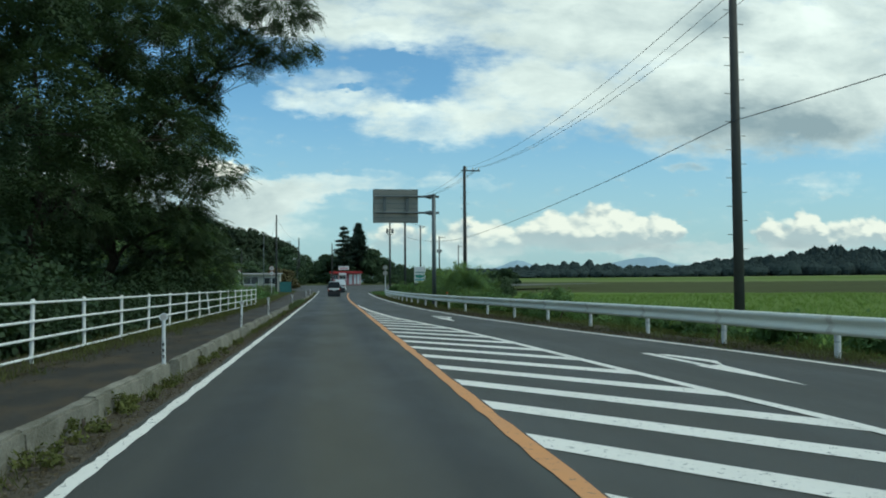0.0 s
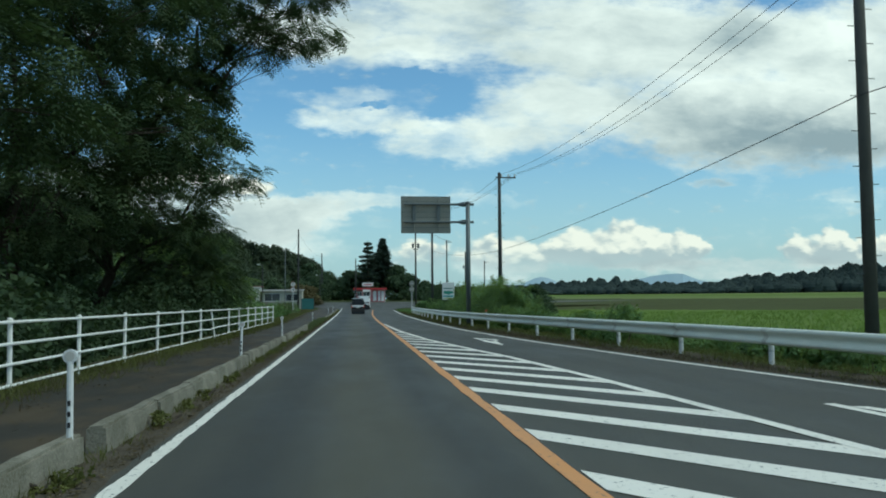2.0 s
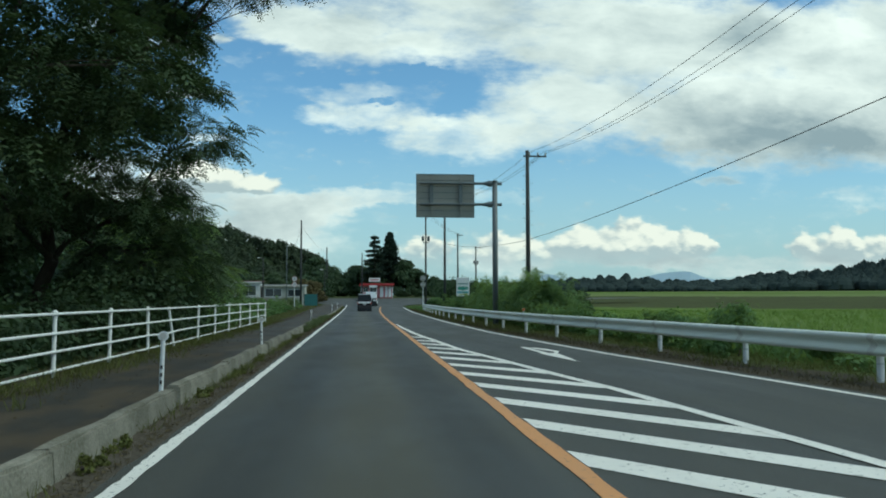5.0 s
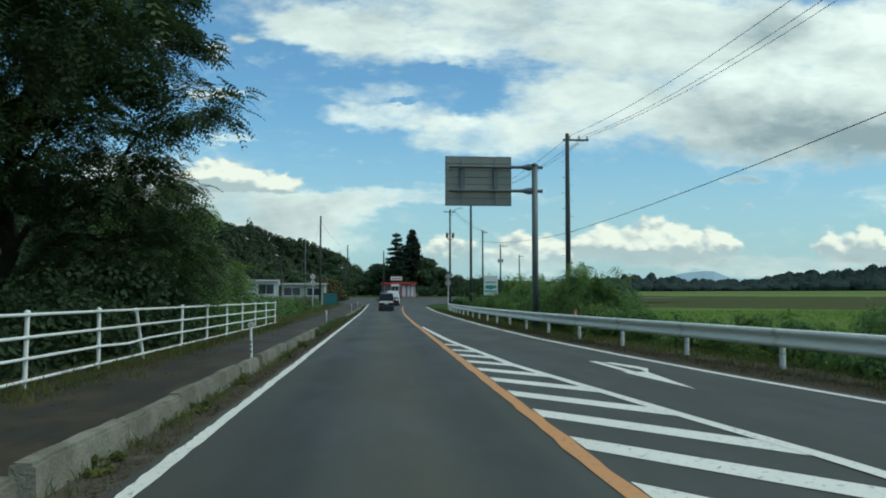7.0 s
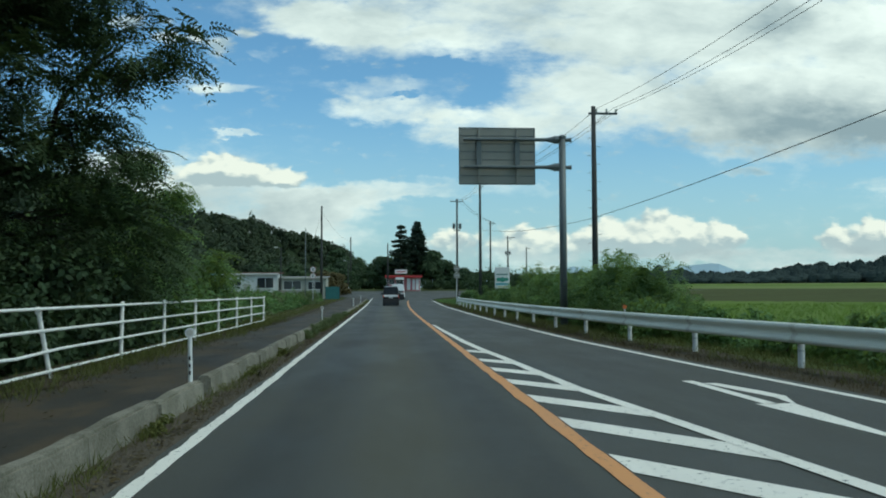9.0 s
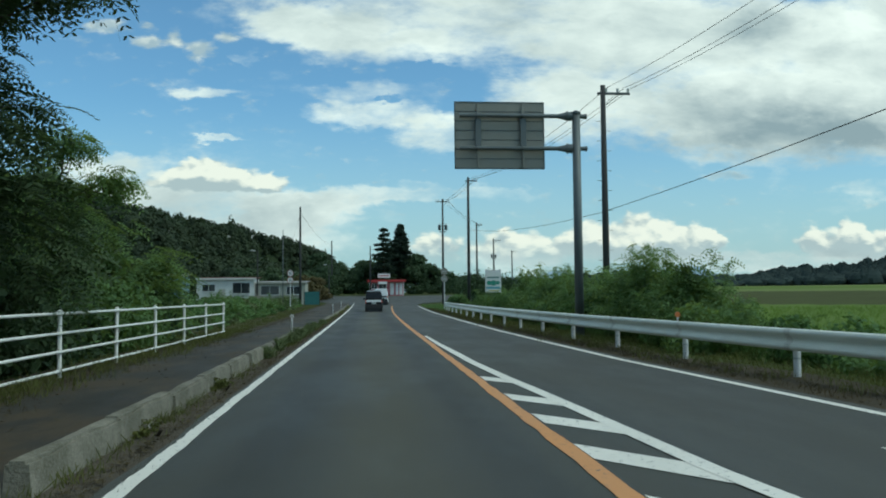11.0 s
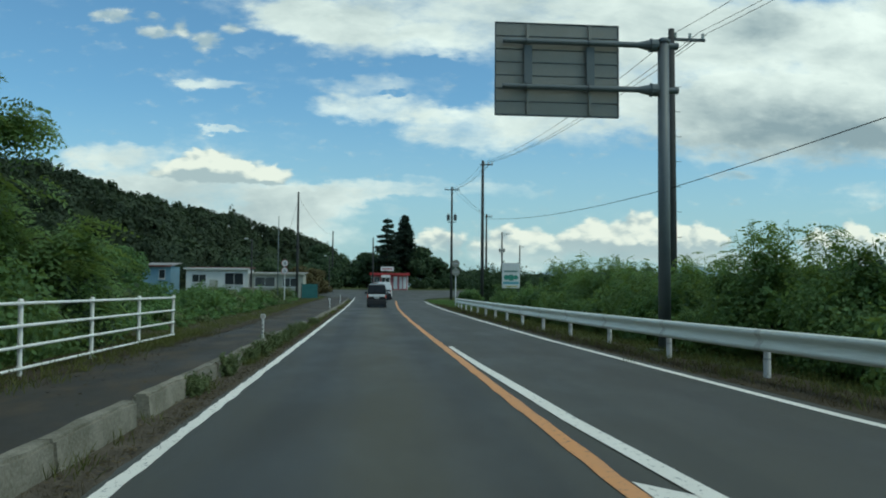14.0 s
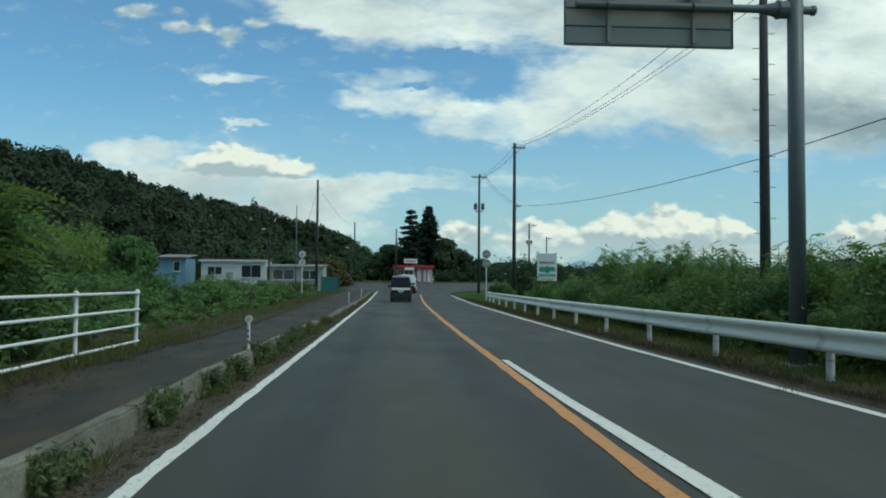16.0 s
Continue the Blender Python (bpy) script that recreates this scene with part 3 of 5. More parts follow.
    if label:
        tagged(ob, label, category, kind="structure")
    return ob


# carriageway, and the paved area at the corner
strip("road", ASPHALT, -30, 126, 0.3, lambda y: -1.82 + 0.06 * noise.noise(Vector((0, y * 0.6, 1))) + 0.035 * noise.noise(Vector((4, y * 2.7, 1))), lambda y: edge_x(y) + 0.28, 0.0, "grey worn asphalt carriageway of a two-lane road", "road")
bm = bmesh.new()
corner = []
for i in range(31):
    a = i / 30
    yy = 126 + 60 * a
    x0 = -2.05 - 5.5 * smoothstep(0, 0.5, a)
    x1 = 6.0 + 60 * a ** 2.2
    corner.append((bm.verts.new((x0, yy, float(road_z(yy)) + 0.0)), bm.verts.new((x1, yy, float(road_z(yy)) + 0.0))))
for (a0, b0), (a1, b1) in zip(corner, corner[1:]):
    bm.faces.new((a0, b0, b1, a1))
tagged(part("road", bm, ASPHALT), "grey asphalt corner of the road before the shop", "road", kind="structure")
strip("dirt_gutter", GRAVEL, -30, 126, 3, lambda y: -2.35, lambda y: -1.72, -0.012, "gravelly weed-grown gutter beside the kerb", "gutter")
strip("dirt_edge", EARTH, -30, 132, 0.5, lambda y: -5.75 - 1.6 * smoothstep(56, 62, y) - 0.6 * smoothstep(70, 110, y), lambda y: -4.60 + 0.22 * noise.noise(Vector((3, y * 0.5, 1))) + 0.12 * noise.noise(Vector((5, y * 2.1, 1))) + 0.25 * smoothstep(50, 60, y) - 1.15 * smoothstep(64, 108, y), 0.045, "brown earth and leaf litter under the fence", "earth")
strip("pavement", WALKWAY, -30, 140, 3, lambda y: -4.75 + 0.15 * np.sin(y * 0.21) - 0.8 * smoothstep(60, 110, y), lambda y: -2.42, 0.03, "dark patched asphalt footpath behind the kerb", "pavement")
strip("dirt_shoulder", EARTH, -30, 112, 1.5, lambda y: edge_x(y) + 0.2, lambda y: rail_x(y) + 0.4 + 0.25 * math.sin(y * 0.8), -0.02, "brown earth shoulder under the guardrail", "shoulder")

# painted lines
def wobble(y, k=0.02):
    return k * noise.noise(Vector((0, y * 1.9, 3.7)))


def drift(y):
    """The edge line eases away from the lane beyond the hatching."""
    return 0.002 * min(max(y - 34, 0), 14) + 0.0025 * max(y - 60, 0)


strip("edge_line", WHITE_PAINT, -30, 138, 0.12, lambda y: -1.745 + wobble(y) + 0.03 * noise.noise(Vector((7, y * 11.0, 2))) - drift(y), lambda y: -1.615 + wobble(y + 40) - drift(y), 0.006, "worn white edge line of the road", "road line")
strip("edge_line", WHITE_PAINT, -30, 121, 0.8, lambda y: edge_x(y) - 0.07, lambda y: edge_x(y) + 0.08, 0.006, "white edge line of the road", "road line")
strip("centre_line", ORANGE_PAINT, -30, 124, 0.5, lambda y: 1.64 + wobble(y, 0.03) + bend(y), lambda y: 1.80 + wobble(y + 9, 0.03) + bend(y), 0.006, "orange no-overtaking centre line", "road line")
hatch = thing("hatched_marking", pose(0, 0, 0), "white diagonal hatching between the centre line and a white line", "road marking", kind="structure")
strip("border_line", WHITE_PAINT, -30, 55, 0.5, lambda y: max(np.interp(y, WHITE_Y, WHITE_X) - 0.09, 1.812), lambda y: np.interp(y, WHITE_Y, WHITE_X) + 0.09 - 0.07 * smoothstep(46, 56, y), 0.010, parent=hatch)
for k in range(-14, 17):
    y0 = (9.2 + 2.15 * k if k < 4 else 17.8 + 1.95 * (k - 4) if k < 11 else 31.45 + 1.88 * (k - 11)) - 0.35 + (0.5 if k == 16 else 0.0)
    bm = bmesh.new()
    lo, hi = [], []
    x, n = 1.82, 10
    slope = -1.33
    end = 1.82
    while end < 5.8 and end < np.interp(y0 + slope * (end - 1.82), WHITE_Y, WHITE_X) - 0.07:
        end += 0.02
    if end < 2.05:
        continue
    for j in range(n + 1):
        x = 1.82 + (end - 1.82) * j / n
        y = y0 + slope * (x - 1.82)
        lo.append(bm.verts.new((x, y - 0.34, 0.007)))
        hi.append(bm.verts.new((x, y + 0.34, 0.007)))
    for j in range(n):
        bm.faces.new((lo[j], lo[j + 1], hi[j + 1], hi[j]))
    part("stripe", bm, WHITE_PAINT, hatch)


def road_arrow(x, y):
    """Straight-on and turn arrow for the oncoming lane."""
    t = thing("road_arrow", pose(x, y, 0), "white painted arrow on the oncoming lane", "road marking", "lane arrows", "structure")
    bm = bmesh.new()

    def poly(pts):
        bm.faces.new([bm.verts.new((a, b, 0.007)) for a, b in pts])
    poly([(-0.17, 5.2), (0.0, 5.2), (0.07, 2.7), (-0.09, 2.7)])
    poly([(-0.20, 2.75), (0.27, 2.75), (0.08, 0.0)])
    part("arrow_stem", bm, WHITE_PAINT, t)
    bm = bmesh.new()
    bm.faces.new([bm.verts.new((a, b, 0.0072)) for a, b in [(0.02, 4.9), (0.22, 4.85), (0.44, 3.9), (0.50, 3.4), (0.22, 2.55), (0.30, 3.3), (0.2, 3.8)]])
    part("arrow_branch", bm, WHITE_PAINT, t)


road_arrow(6.15, 9.7)
road_arrow(4.5, 29.45)


# ---- kerb of concrete blocks ----
kerb = thing("kerb", pose(0, 0, 0), "stained concrete kerb blocks between road and footpath", "kerb", kind="structure")
kerb_meshes = []
for v in range(4):
    rg = random.Random(40 + v)
    bm = boxed(-0.10, 0.10, 0.01, 1.98, -0.08, 0.235)
    bmesh.ops.subdivide_edges(bm, edges=[e for e in bm.edges if abs(e.verts[0].co.y - e.verts[1].co.y) > 1], cuts=4)
    for q in bm.verts:
        if q.co.z > 0.1:
            q.co.x *= 0.78
            q.co.z += rg.uniform(-0.012, 0.012)
        q.co.x += rg.uniform(-0.008, 0.008)
    bmesh.ops.bevel(bm, geom=[e for e in bm.edges if e.verts[0].co.z > 0.1 and e.verts[1].co.z > 0.1 and abs(e.verts[0].co.y - e.verts[1].co.y) > 0.2], offset=0.025, segments=2, affect="EDGES")
    me = bpy.data.meshes.new("kerb_block")
    bm.to_mesh(me)
    bm.free()
    me.materials.append(CONCRETE)
    kerb_meshes.append(me)
rk = random.Random(5)
# runs of blocks with gaps behind the delineators and at the drive
RUNS = ((-9.0, 12.42, 0.0), (12.78, 23.1, 0.05), (23.42, 33.4, 0.01), (33.8, 43.9, 0.03), (44.4, 58.0, 0.0), (61.5, 66.2, -0.02), (69.8, 131.0, 0.0))
for start, stop, aside in RUNS:
    n = max(1, round((stop - start) / 2.0))
    for k in range(n):
        y = start + (stop - start) * k / n
        ob = new("kerb_block", kerb_meshes[rk.randrange(4)])
        ob.parent = kerb
        low = smoothstep(54, 70, y) * 0.10
        ob.matrix_basis = pose(-2.34 + aside + rk.uniform(-0.015, 0.015) - 0.0025 * max(y - 60, 0), y, float(road_z(y)) - low + rk.uniform(-0.015, 0.01), 0, rk.uniform(-1.5, 1.5), rk.uniform(-0.4, 0.4)) @ Matrix.Diagonal((1, (stop - start) / n / 2.0, 1, 1))


# ---- white pipe fence ----
fence = thing("pipe_fence", pose(0, 0, 0), "white enamelled pipe fence with four rails along the footpath", "fence")
FX = -5.0
post_y = [57.1 - 3.03 * k for k in range(23)]
for i, py in enumerate(post_y):
    lean = 14.0 if i == 7 else random.uniform(-0.8, 0.8)
    p = part("post", tubed([(0, 0, -0.15), (0, 0, 1.12)], [0.035, 0.035], 10), FENCE_WHITE, fence, smooth=False)
    p.matrix_basis = pose(FX, py - (0.24 if i == 7 else 0), 0, lean, -5.0 if i == 7 else random.uniform(-1, 1), 0)
    cp = part("cap", tubed([(0, 0, 1.115), (0, 0, 1.13), (0, 0, 1.155)], [0.045, 0.045, 0.02], 10), FENCE_WHITE, p)
    for z in (1.09, 0.77, 0.47, 0.16):
        part("clamp", tubed([(0.0, -0.03, z), (0.0, 0.03, z)], [0.043, 0.043], 8), FENCE_WHITE, p)
for a, b in zip(post_y, post_y[1:]):
    for z in (1.09, 0.77, 0.47, 0.16):
        sag = -0.04 if (z == 0.47 and 33 < a < 37) else 0.0
        part("rail", tubed([(FX + 0.045, a + 0.01, z), (FX + 0.045, (a + b) / 2, z + sag), (FX + 0.045, b - 0.01, z)], [0.0235] * 3, 8), FENCE_WHITE, fence)


# ---- guardrail ----
guard = thing("guardrail", pose(0, 0, 0), "galvanised W-beam guardrail on white posts", "guardrail")
W_PROFILE = [(0.0, 0.175), (-0.03, 0.172), (-0.06, 0.155), (-0.078, 0.125), (-0.078, 0.10), (-0.06, 0.07), (-0.02, 0.035), (-0.006, 0.012), (-0.006, -0.012), (-0.02, -0.035), (-0.06, -0.07), (-0.078, -0.10), (-0.078, -0.125), (-0.06, -0.155), (-0.03, -0.172), (0.0, -0.175)]
W_PROFILE = W_PROFILE + [(a + 0.006, b) for a, b in W_PROFILE[::-1]]


def rail_point(y, z):
    return (float(rail_x(y)), y, float(road_z(y)) + z)


knots = [28.9 + 3.88 * k for k in range(-15, 18)] + [97.6]
for a, b in zip(knots, knots[1:]):
    ends = [rail_point(a + (b - a) * s, 0.575) for s in (0, 0.25, 0.5, 0.75, 1.03)]
    part("beam", sweep(W_PROFILE, ends, True), RAIL_WHITE, guard)
for a in knots:
    x, yy, z = rail_point(a, 0)
    ps = part("post", tubed([(x + 0.09, yy, z - 0.3), (x + 0.09, yy, z + 0.66)], [0.057, 0.057], 12), WHITE_PLASTIC, guard)
    part("post_band", tubed([(x + 0.09, yy, z + 0.26), (x + 0.09, yy, z + 0.29)], [0.06, 0.06], 12), GALV, ps)
    part("spacer", boxed(x - 0.005, x + 0.05, yy - 0.06, yy + 0.06, z + 0.48, z + 0.66, 0.008), GALV, guard)
    part("splice_plate", sweep([(p[0] - 0.008, p[1]) for p in W_PROFILE], [rail_point(a + d, 0.575) for d in (-0.08, 0.0, 0.08)], True), SPLICE, guard)
    for dz in (-0.09, 0.09):
        part("bolt", tubed([(x - 0.075, yy, z + 0.575 + dz), (x - 0.058, yy, z + 0.575 + dz)], [0.014, 0.018], 6), DARK_STEEL, guard)
endp = rail_point(knots[-1], 0.575)
part("end_terminal", tubed([(endp[0] - 0.03, endp[1], endp[2] - 0.18), (endp[0] - 0.03, endp[1], endp[2] + 0.18)], [0.09, 0.09], 12), RAIL_WHITE, guard)


def rail_reflector(y):
    x, yy, z = rail_point(y, 0.74)
    t = thing("rail_reflector", pose(x + 0.06, yy, z), "round orange reflector on a short stem over the guardrail", "reflector")
    part("stem", tubed([(0, 0, -0.15), (0, 0, 0.10)], [0.02, 0.02], 8), WHITE_PLASTIC, t)
    part("disc", tubed([(0, -0.02, 0.14), (0, 0.02, 0.14)], [0.055, 0.055], 14), AMBER, t)


rail_reflector(44.7)


# ---- delineator posts on the kerb ----
def delineator(x, y, h=0.85, lean=0.0):
    t = thing("delineator_post", pose(x, y, float(road_z(y)) + 0.19, 0, lean, 0), "slim white delineator post with round reflector and dark slots", "delineator", "delineators along the kerb")
    part("post", tubed([(0, 0, 0), (0, 0, h - 0.09)], [0.028, 0.026], 10), WHITE_PLASTIC, t)
    part("reflector", tubed([(0, -0.022, h - 0.045), (0, 0.022, h - 0.045)], [0.042, 0.042], 14), REFLECTOR, t, "round pale grey reflector")
    part("reflector_rim", tubed([(0, -0.018, h - 0.045), (0, 0.018, h - 0.045)], [0.06, 0.06], 14), WHITE_PLASTIC, t)
    for k in range(3):
        part("slot", boxed(-0.012, 0.012, -0.031, -0.022, 0.12 + k * 0.09, 0.165 + k * 0.09), BLACK, t)


for dx, dy, h in ((-2.33, 12.2, 0.76), (-2.36, 22.9, 0.74), (-2.38, 33.25, 0.68), (-2.42, 54.6, 0.56), (-2.45, 86, 0.6), (-2.48, 104, 0.65), (-2.35, 1.4, 0.75)):
    delineator(dx, dy, h, random.uniform(-2, 2))


# ---- overhead sign on its cantilever ----
gantry = thing("overhead_sign", pose(7.04, 54.88, -0.19), "cantilevered road sign seen from its grey ribbed back", "road sign")
part("column", tubed([(0, 0, 0), (0, 0, 7.62)], [0.15, 0.135], 20), SIGN_POST, gantry, smooth=True)
part("column_cap", tubed([(0, 0, 7.6), (0, 0, 7.66), (0, 0, 7.72)], [0.165, 0.165, 0.05], 16), SIGN_POST, gantry)
part("base_plate", boxed(-0.3, 0.3, -0.3, 0.3, 0.1, 0.15, 0.01), SIGN_POST, gantry)
for z in (7.52, 6.42):
    arm = part("arm", tubed([(0.32, 0, z), (-3.95, 0, z)], [0.075, 0.065], 12), SIGN_POST, gantry)
    part("collar", tubed([(-0.62, 0, z), (-0.28, 0, z), (-0.16, 0, z)], [0.075, 0.15, 0.16], 12), SIGN_POST, arm)
    part("flange", tubed([(-0.33, 0, z), (-0.29, 0, z)], [0.17, 0.17], 12), SIGN_POST, arm)
    part("end_cap", tubed([(0.30, 0, z), (0.36, 0, z)], [0.09, 0.09], 12), SIGN_POST, arm)
for k in range(7):
    z = 5.76 + k * 0.32
    panel = part("panel", boxed(-4.10, -1.09, 0.16, 0.185, z + 0.006, z + 0.314, 0.004), SIGN_BACK, gantry)
    part("panel_rib", boxed(-4.09, -1.10, 0.148, 0.16, z + 0.006, z + 0.02), SIGN_POST, panel)
part("face_sheet", boxed(-4.095, -1.095, 0.189, 0.197, 5.765, 7.995), DARK_STEEL, gantry)
for x in (-3.33, -1.80):
    rib = part("upright", boxed(x - 0.035, x + 0.035, 0.085, 0.125, 5.8, 7.97, 0.006), SIGN_BACK, gantry)
    for z in (7.52, 6.42):
        part("u_bolt", tubed([(x - 0.07, -0.02, z - 0.11), (x - 0.07, -0.10, z), (x - 0.07, -0.02, z + 0.11)], [0.014] * 3, 6), DARK_STEEL, rib)
    part("stiffener", boxed(x - 0.10, x + 0.10, 0.03, 0.08, 6.5, 7.44, 0.006), SIGN_POST, rib, "dark channel between the two arms")
for x0, x1, z0, z1 in ((-4.125, -4.10, 5.74, 8.02), (-1.09, -1.065, 5.74, 8.02), (-4.10, -1.09, 5.735, 5.762), (-4.10, -1.09, 8.0, 8.022)):
    part("edge_trim", boxed(x0, x1, 0.14, 0.19, z0, z1, 0.004), DARK_STEEL, gantry)


# ---- utility poles and cables ----
def utility_pole(x, y, top, r=0.17, arm=0.0, steps=True, transformers=False, mat=POLE_CONCRETE, label="weathered concrete utility pole", face=0.0, z0=None, both=False):
    z0 = float(ground_z(x, y)) - 0.1 if z0 is None else z0
    h = top - z0
    t = thing("utility_pole", pose(x, y, z0, 0, 0, face), label, "utility pole", "utility poles")
    part("shaft", tubed([(0, 0, 0), (0, 0, h * 0.5), (0, 0, h)], [r, r * 0.86, r * 0.66], 14), mat, t, smooth=True)
    if steps:
        z = 2.6
        k = 0
        while z < h - 1.2:
            s = 1 if k % 2 else -1
            part("step_bolt", tubed([(s * r * 0.7, 0, z), (s * (r + 0.17), 0, z)], [0.011, 0.011], 6), DARK_STEEL, t)
            z += 0.45
            k += 1
    if arm:
        cross = part("crossarm", boxed(-0.25 if not both else -arm, arm, -0.05, 0.05, h - 0.42, h - 0.32, 0.008), DARK_STEEL, t)
        part("arm_brace", tubed([(0.05, 0, h - 0.95), (arm * 0.6, 0, h - 0.42)], [0.02, 0.02], 6), DARK_STEEL, t)
        for s in (0.15, arm * 0.55, arm - 0.08) + ((-arm * 0.55, 0.08 - arm) if both else ()):
            ins = part("insulator", tubed([(s, 0, h - 0.32), (s, 0, h - 0.24), (s, 0, h - 0.22), (s, 0, h - 0.15), (s, 0, h - 0.12)], [0.03, 0.07, 0.045, 0.065, 0.03], 10), WHITE_PLASTIC, t)
    if transformers:
        for s in (-0.42, 0.42):
            tr = part("transformer", tubed([(s, 0, h - 4.15), (s, 0, h - 3.5), (s, 0, h - 3.43)], [0.2, 0.2, 0.15], 14), DARK_STEEL, t)
            for q in (-0.08, 0.08):
                part("bushing", tubed([(s + q, 0, h - 3.4), (s + q, 0, h - 3.18)], [0.035, 0.025], 8), WHITE_PLASTIC, tr)
        part("bracket", boxed(-0.45, 0.45, -0.05, 0.05, h - 4.4, h - 4.3), DARK_STEEL, t)
    return t


utility_pole(12.85, 24.1, 12.4, 0.17, 2.5, mat=POLE_CONCRETE, label="tall dark weathered utility pole with step bolts in the field edge")
utility_pole(10.66, 63.9, 10.78, 0.165, 1.25, mat=POLE_DARK, label="dark utility pole with a one-sided crossarm behind the bushes")
utility_pole(9.85, 107.7, 12.95, 0.165, 0.9, steps=False, mat=POLE_DARK, label="thick dark utility pole beside the corner")
utility_pole(9.82, 135.2, 14.05, 0.165, 0.9, steps=False, transformers=True, mat=POLE_DARK, label="dark utility pole carrying two transformers", both=True)
utility_pole(17.65, 160.2, 13.1, 0.17, 0.9, steps=False, mat=POLE_DARK, label="distant utility pole beyond the corner")
utility_pole(27.3, 204.8, 13.6, 0.2, 1.6, steps=False, transformers=True, mat=POLE_DARK, label="distant utility pole with a transformer")
utility_pole(38.7, 246.4, 13.3, 0.2, 1.2, steps=False, mat=POLE_DARK, label="far utility pole beyond the trees")
utility_pole(-8.3, 129.8, 12.42, 0.16, 0.0, steps=False, mat=POLE_DARK, label="dark weathered utility pole beside the sheds")
utility_pole(-7.17, 191.4, 12.4, 0.17, 0.0, steps=False, mat=POLE_DARK, label="dark utility pole far along the road")
utility_pole(0.4, 184.0, 10.8, 0.16, 0.0, steps=False, mat=POLE_DARK, label="slim dark pole in front of the shop")
utility_pole(-9.65, 122.5, 9.0, 0.06, 0.0, steps=False, mat=SIGN_POST, label="very thin steel mast beside the sheds")


def cable(name, a, b, sag, r, label):
    pts = []
    a, b = Vector(a), Vector(b)
    for i in range(25):
        s = i / 24
        p = a.lerp(b, s)
        p.z -= sag * 4 * s * (1 - s)
        pts.append(p)
    ob = part(name, tubed(pts, [r] * 25, 5), CABLE)
    return tagged(ob, label, "cable", "overhead cables")


one = "thin black power cable between utility poles"
for near_x, near_z, off, sag in ((12.35, 10.8, 0.15, 0.9), (13.6, 11.3, 0.95, 1.1), (15.3, 12.1, 1.3, 1.1)):
    cable("power_cable", (near_x, 24.1, near_z), (10.66 + off, 63.9, 10.66), sag, 0.010, one)
    cable("power_cable", (near_x, 24.1, near_z), (near_x + 2.1, -22.0, near_z + 0.35), 0.9, 0.010, one)
    cable("power_cable", (10.66 + off, 63.9, 10.63), (9.85 + off * 0.5, 107.7, 12.8), 0.7, 0.011, one)
    cable("power_cable", (9.85 + off * 0.5, 107.7, 12.8), (9.82 + off * 0.5, 135.2, 13.9), 0.4, 0.011, one)
    cable("power_cable", (9.82 + off * 0.5, 135.2, 13.9), (17.65 + off * 0.5, 160.2, 12.95), 0.5, 0.012, one)
strung = "black communication cable strung between poles"
cable("communication_cable", (12.7, 24.1, 6.45), (10.5, 63.9, 5.0), 0.3, 0.014, strung)
cable("communication_cable", (12.7, 24.1, 6.45), (13.4, -22.0, 5.6), 0.35, 0.014, strung)
cable("communication_cable", (10.5, 63.9, 5.0), (9.75, 107.7, 7.8), 0.45, 0.013, strung)
cable("service_cable", (-8.3, 129.8, 11.6), (-11.5, 138.0, 4.6), 0.5, 0.012, "thin service cable from pole to shed")
cable("service_cable", (-8.3, 129.8, 11.8), (-7.17, 191.4, 11.6), 0.9, 0.012, "thin cable between poles")


def street_lamp(x, y, top):
    z0 = float(ground_z(x, y))
    t = thing("street_lamp", pose(x, y, z0), "slim street lamp with a small pale lantern on an arm", "street lamp", "street lamps")
    h = top - z0
    part("pole", tubed([(0, 0, 0), (0, 0, h)], [0.10, 0.08], 10), POLE_DARK, t)
    part("arm", tubed([(0, 0, h - 0.25), (-0.45, -0.2, h - 0.02)], [0.035, 0.03], 8), SIGN_POST, t)
    part("lantern", boxed(-0.85, -0.4, -0.3, -0.1, h - 0.08, h + 0.05, 0.03), WHITE_PLASTIC, t)


street_lamp(-14.2, 135.3, 7.35)
street_lamp(-6.8, 172.0, 6.9)


# ---- round traffic signs on white posts ----
def round_sign(x, y, top, face, label, back):
    z0 = float(road_z(y)) - 0.05
    t = thing("traffic_sign", pose(x, y, z0, 0, 0, face), label, "traffic sign", "round traffic signs")
    h = top - z0
    part("post", tubed([(0, 0.05, 0), (0, 0.05, h)], [0.04, 0.04], 10), WHITE_PLASTIC, t)
    for k, zc in enumerate((h - 0.32, h - 1.0)):
        d = part("disc", tubed([(0, 0, zc), (0, 0.02, zc)], [0.31, 0.31], 28), SIGN_BACK if back else WHITE_PLASTIC, t)
        if not back:
            ring = bmesh.new()
            for j in range(28):
                a0, a1 = 2 * math.pi * j / 28, 2 * math.pi * (j + 1) / 28
                ring.faces.new([ring.verts.new((math.cos(a) * q, -0.004, zc + math.sin(a) * q)) for a, q in ((a0, 0.31), (a1, 0.31), (a1, 0.25), (a0, 0.25))])
            part("rim", ring, FADED_RED, d)
            for j in range(2):
                part("symbol_bar", boxed(-0.1 + j * 0.12, -0.03 + j * 0.12, -0.006, -0.003, zc - 0.13, zc + 0.13), DARK_STEEL, d)
        else:
            part("bracket", boxed(-0.18, 0.18, -0.03, -0.004, zc - 0.03, zc + 0.03), GALV, d)


round_sign(-7.55, 108.9, 3.95, 0, "two round traffic signs on a white post beside the path", False)
round_sign(6.75, 100.5, 3.8, 0, "two round traffic signs seen from behind on one white post", True)


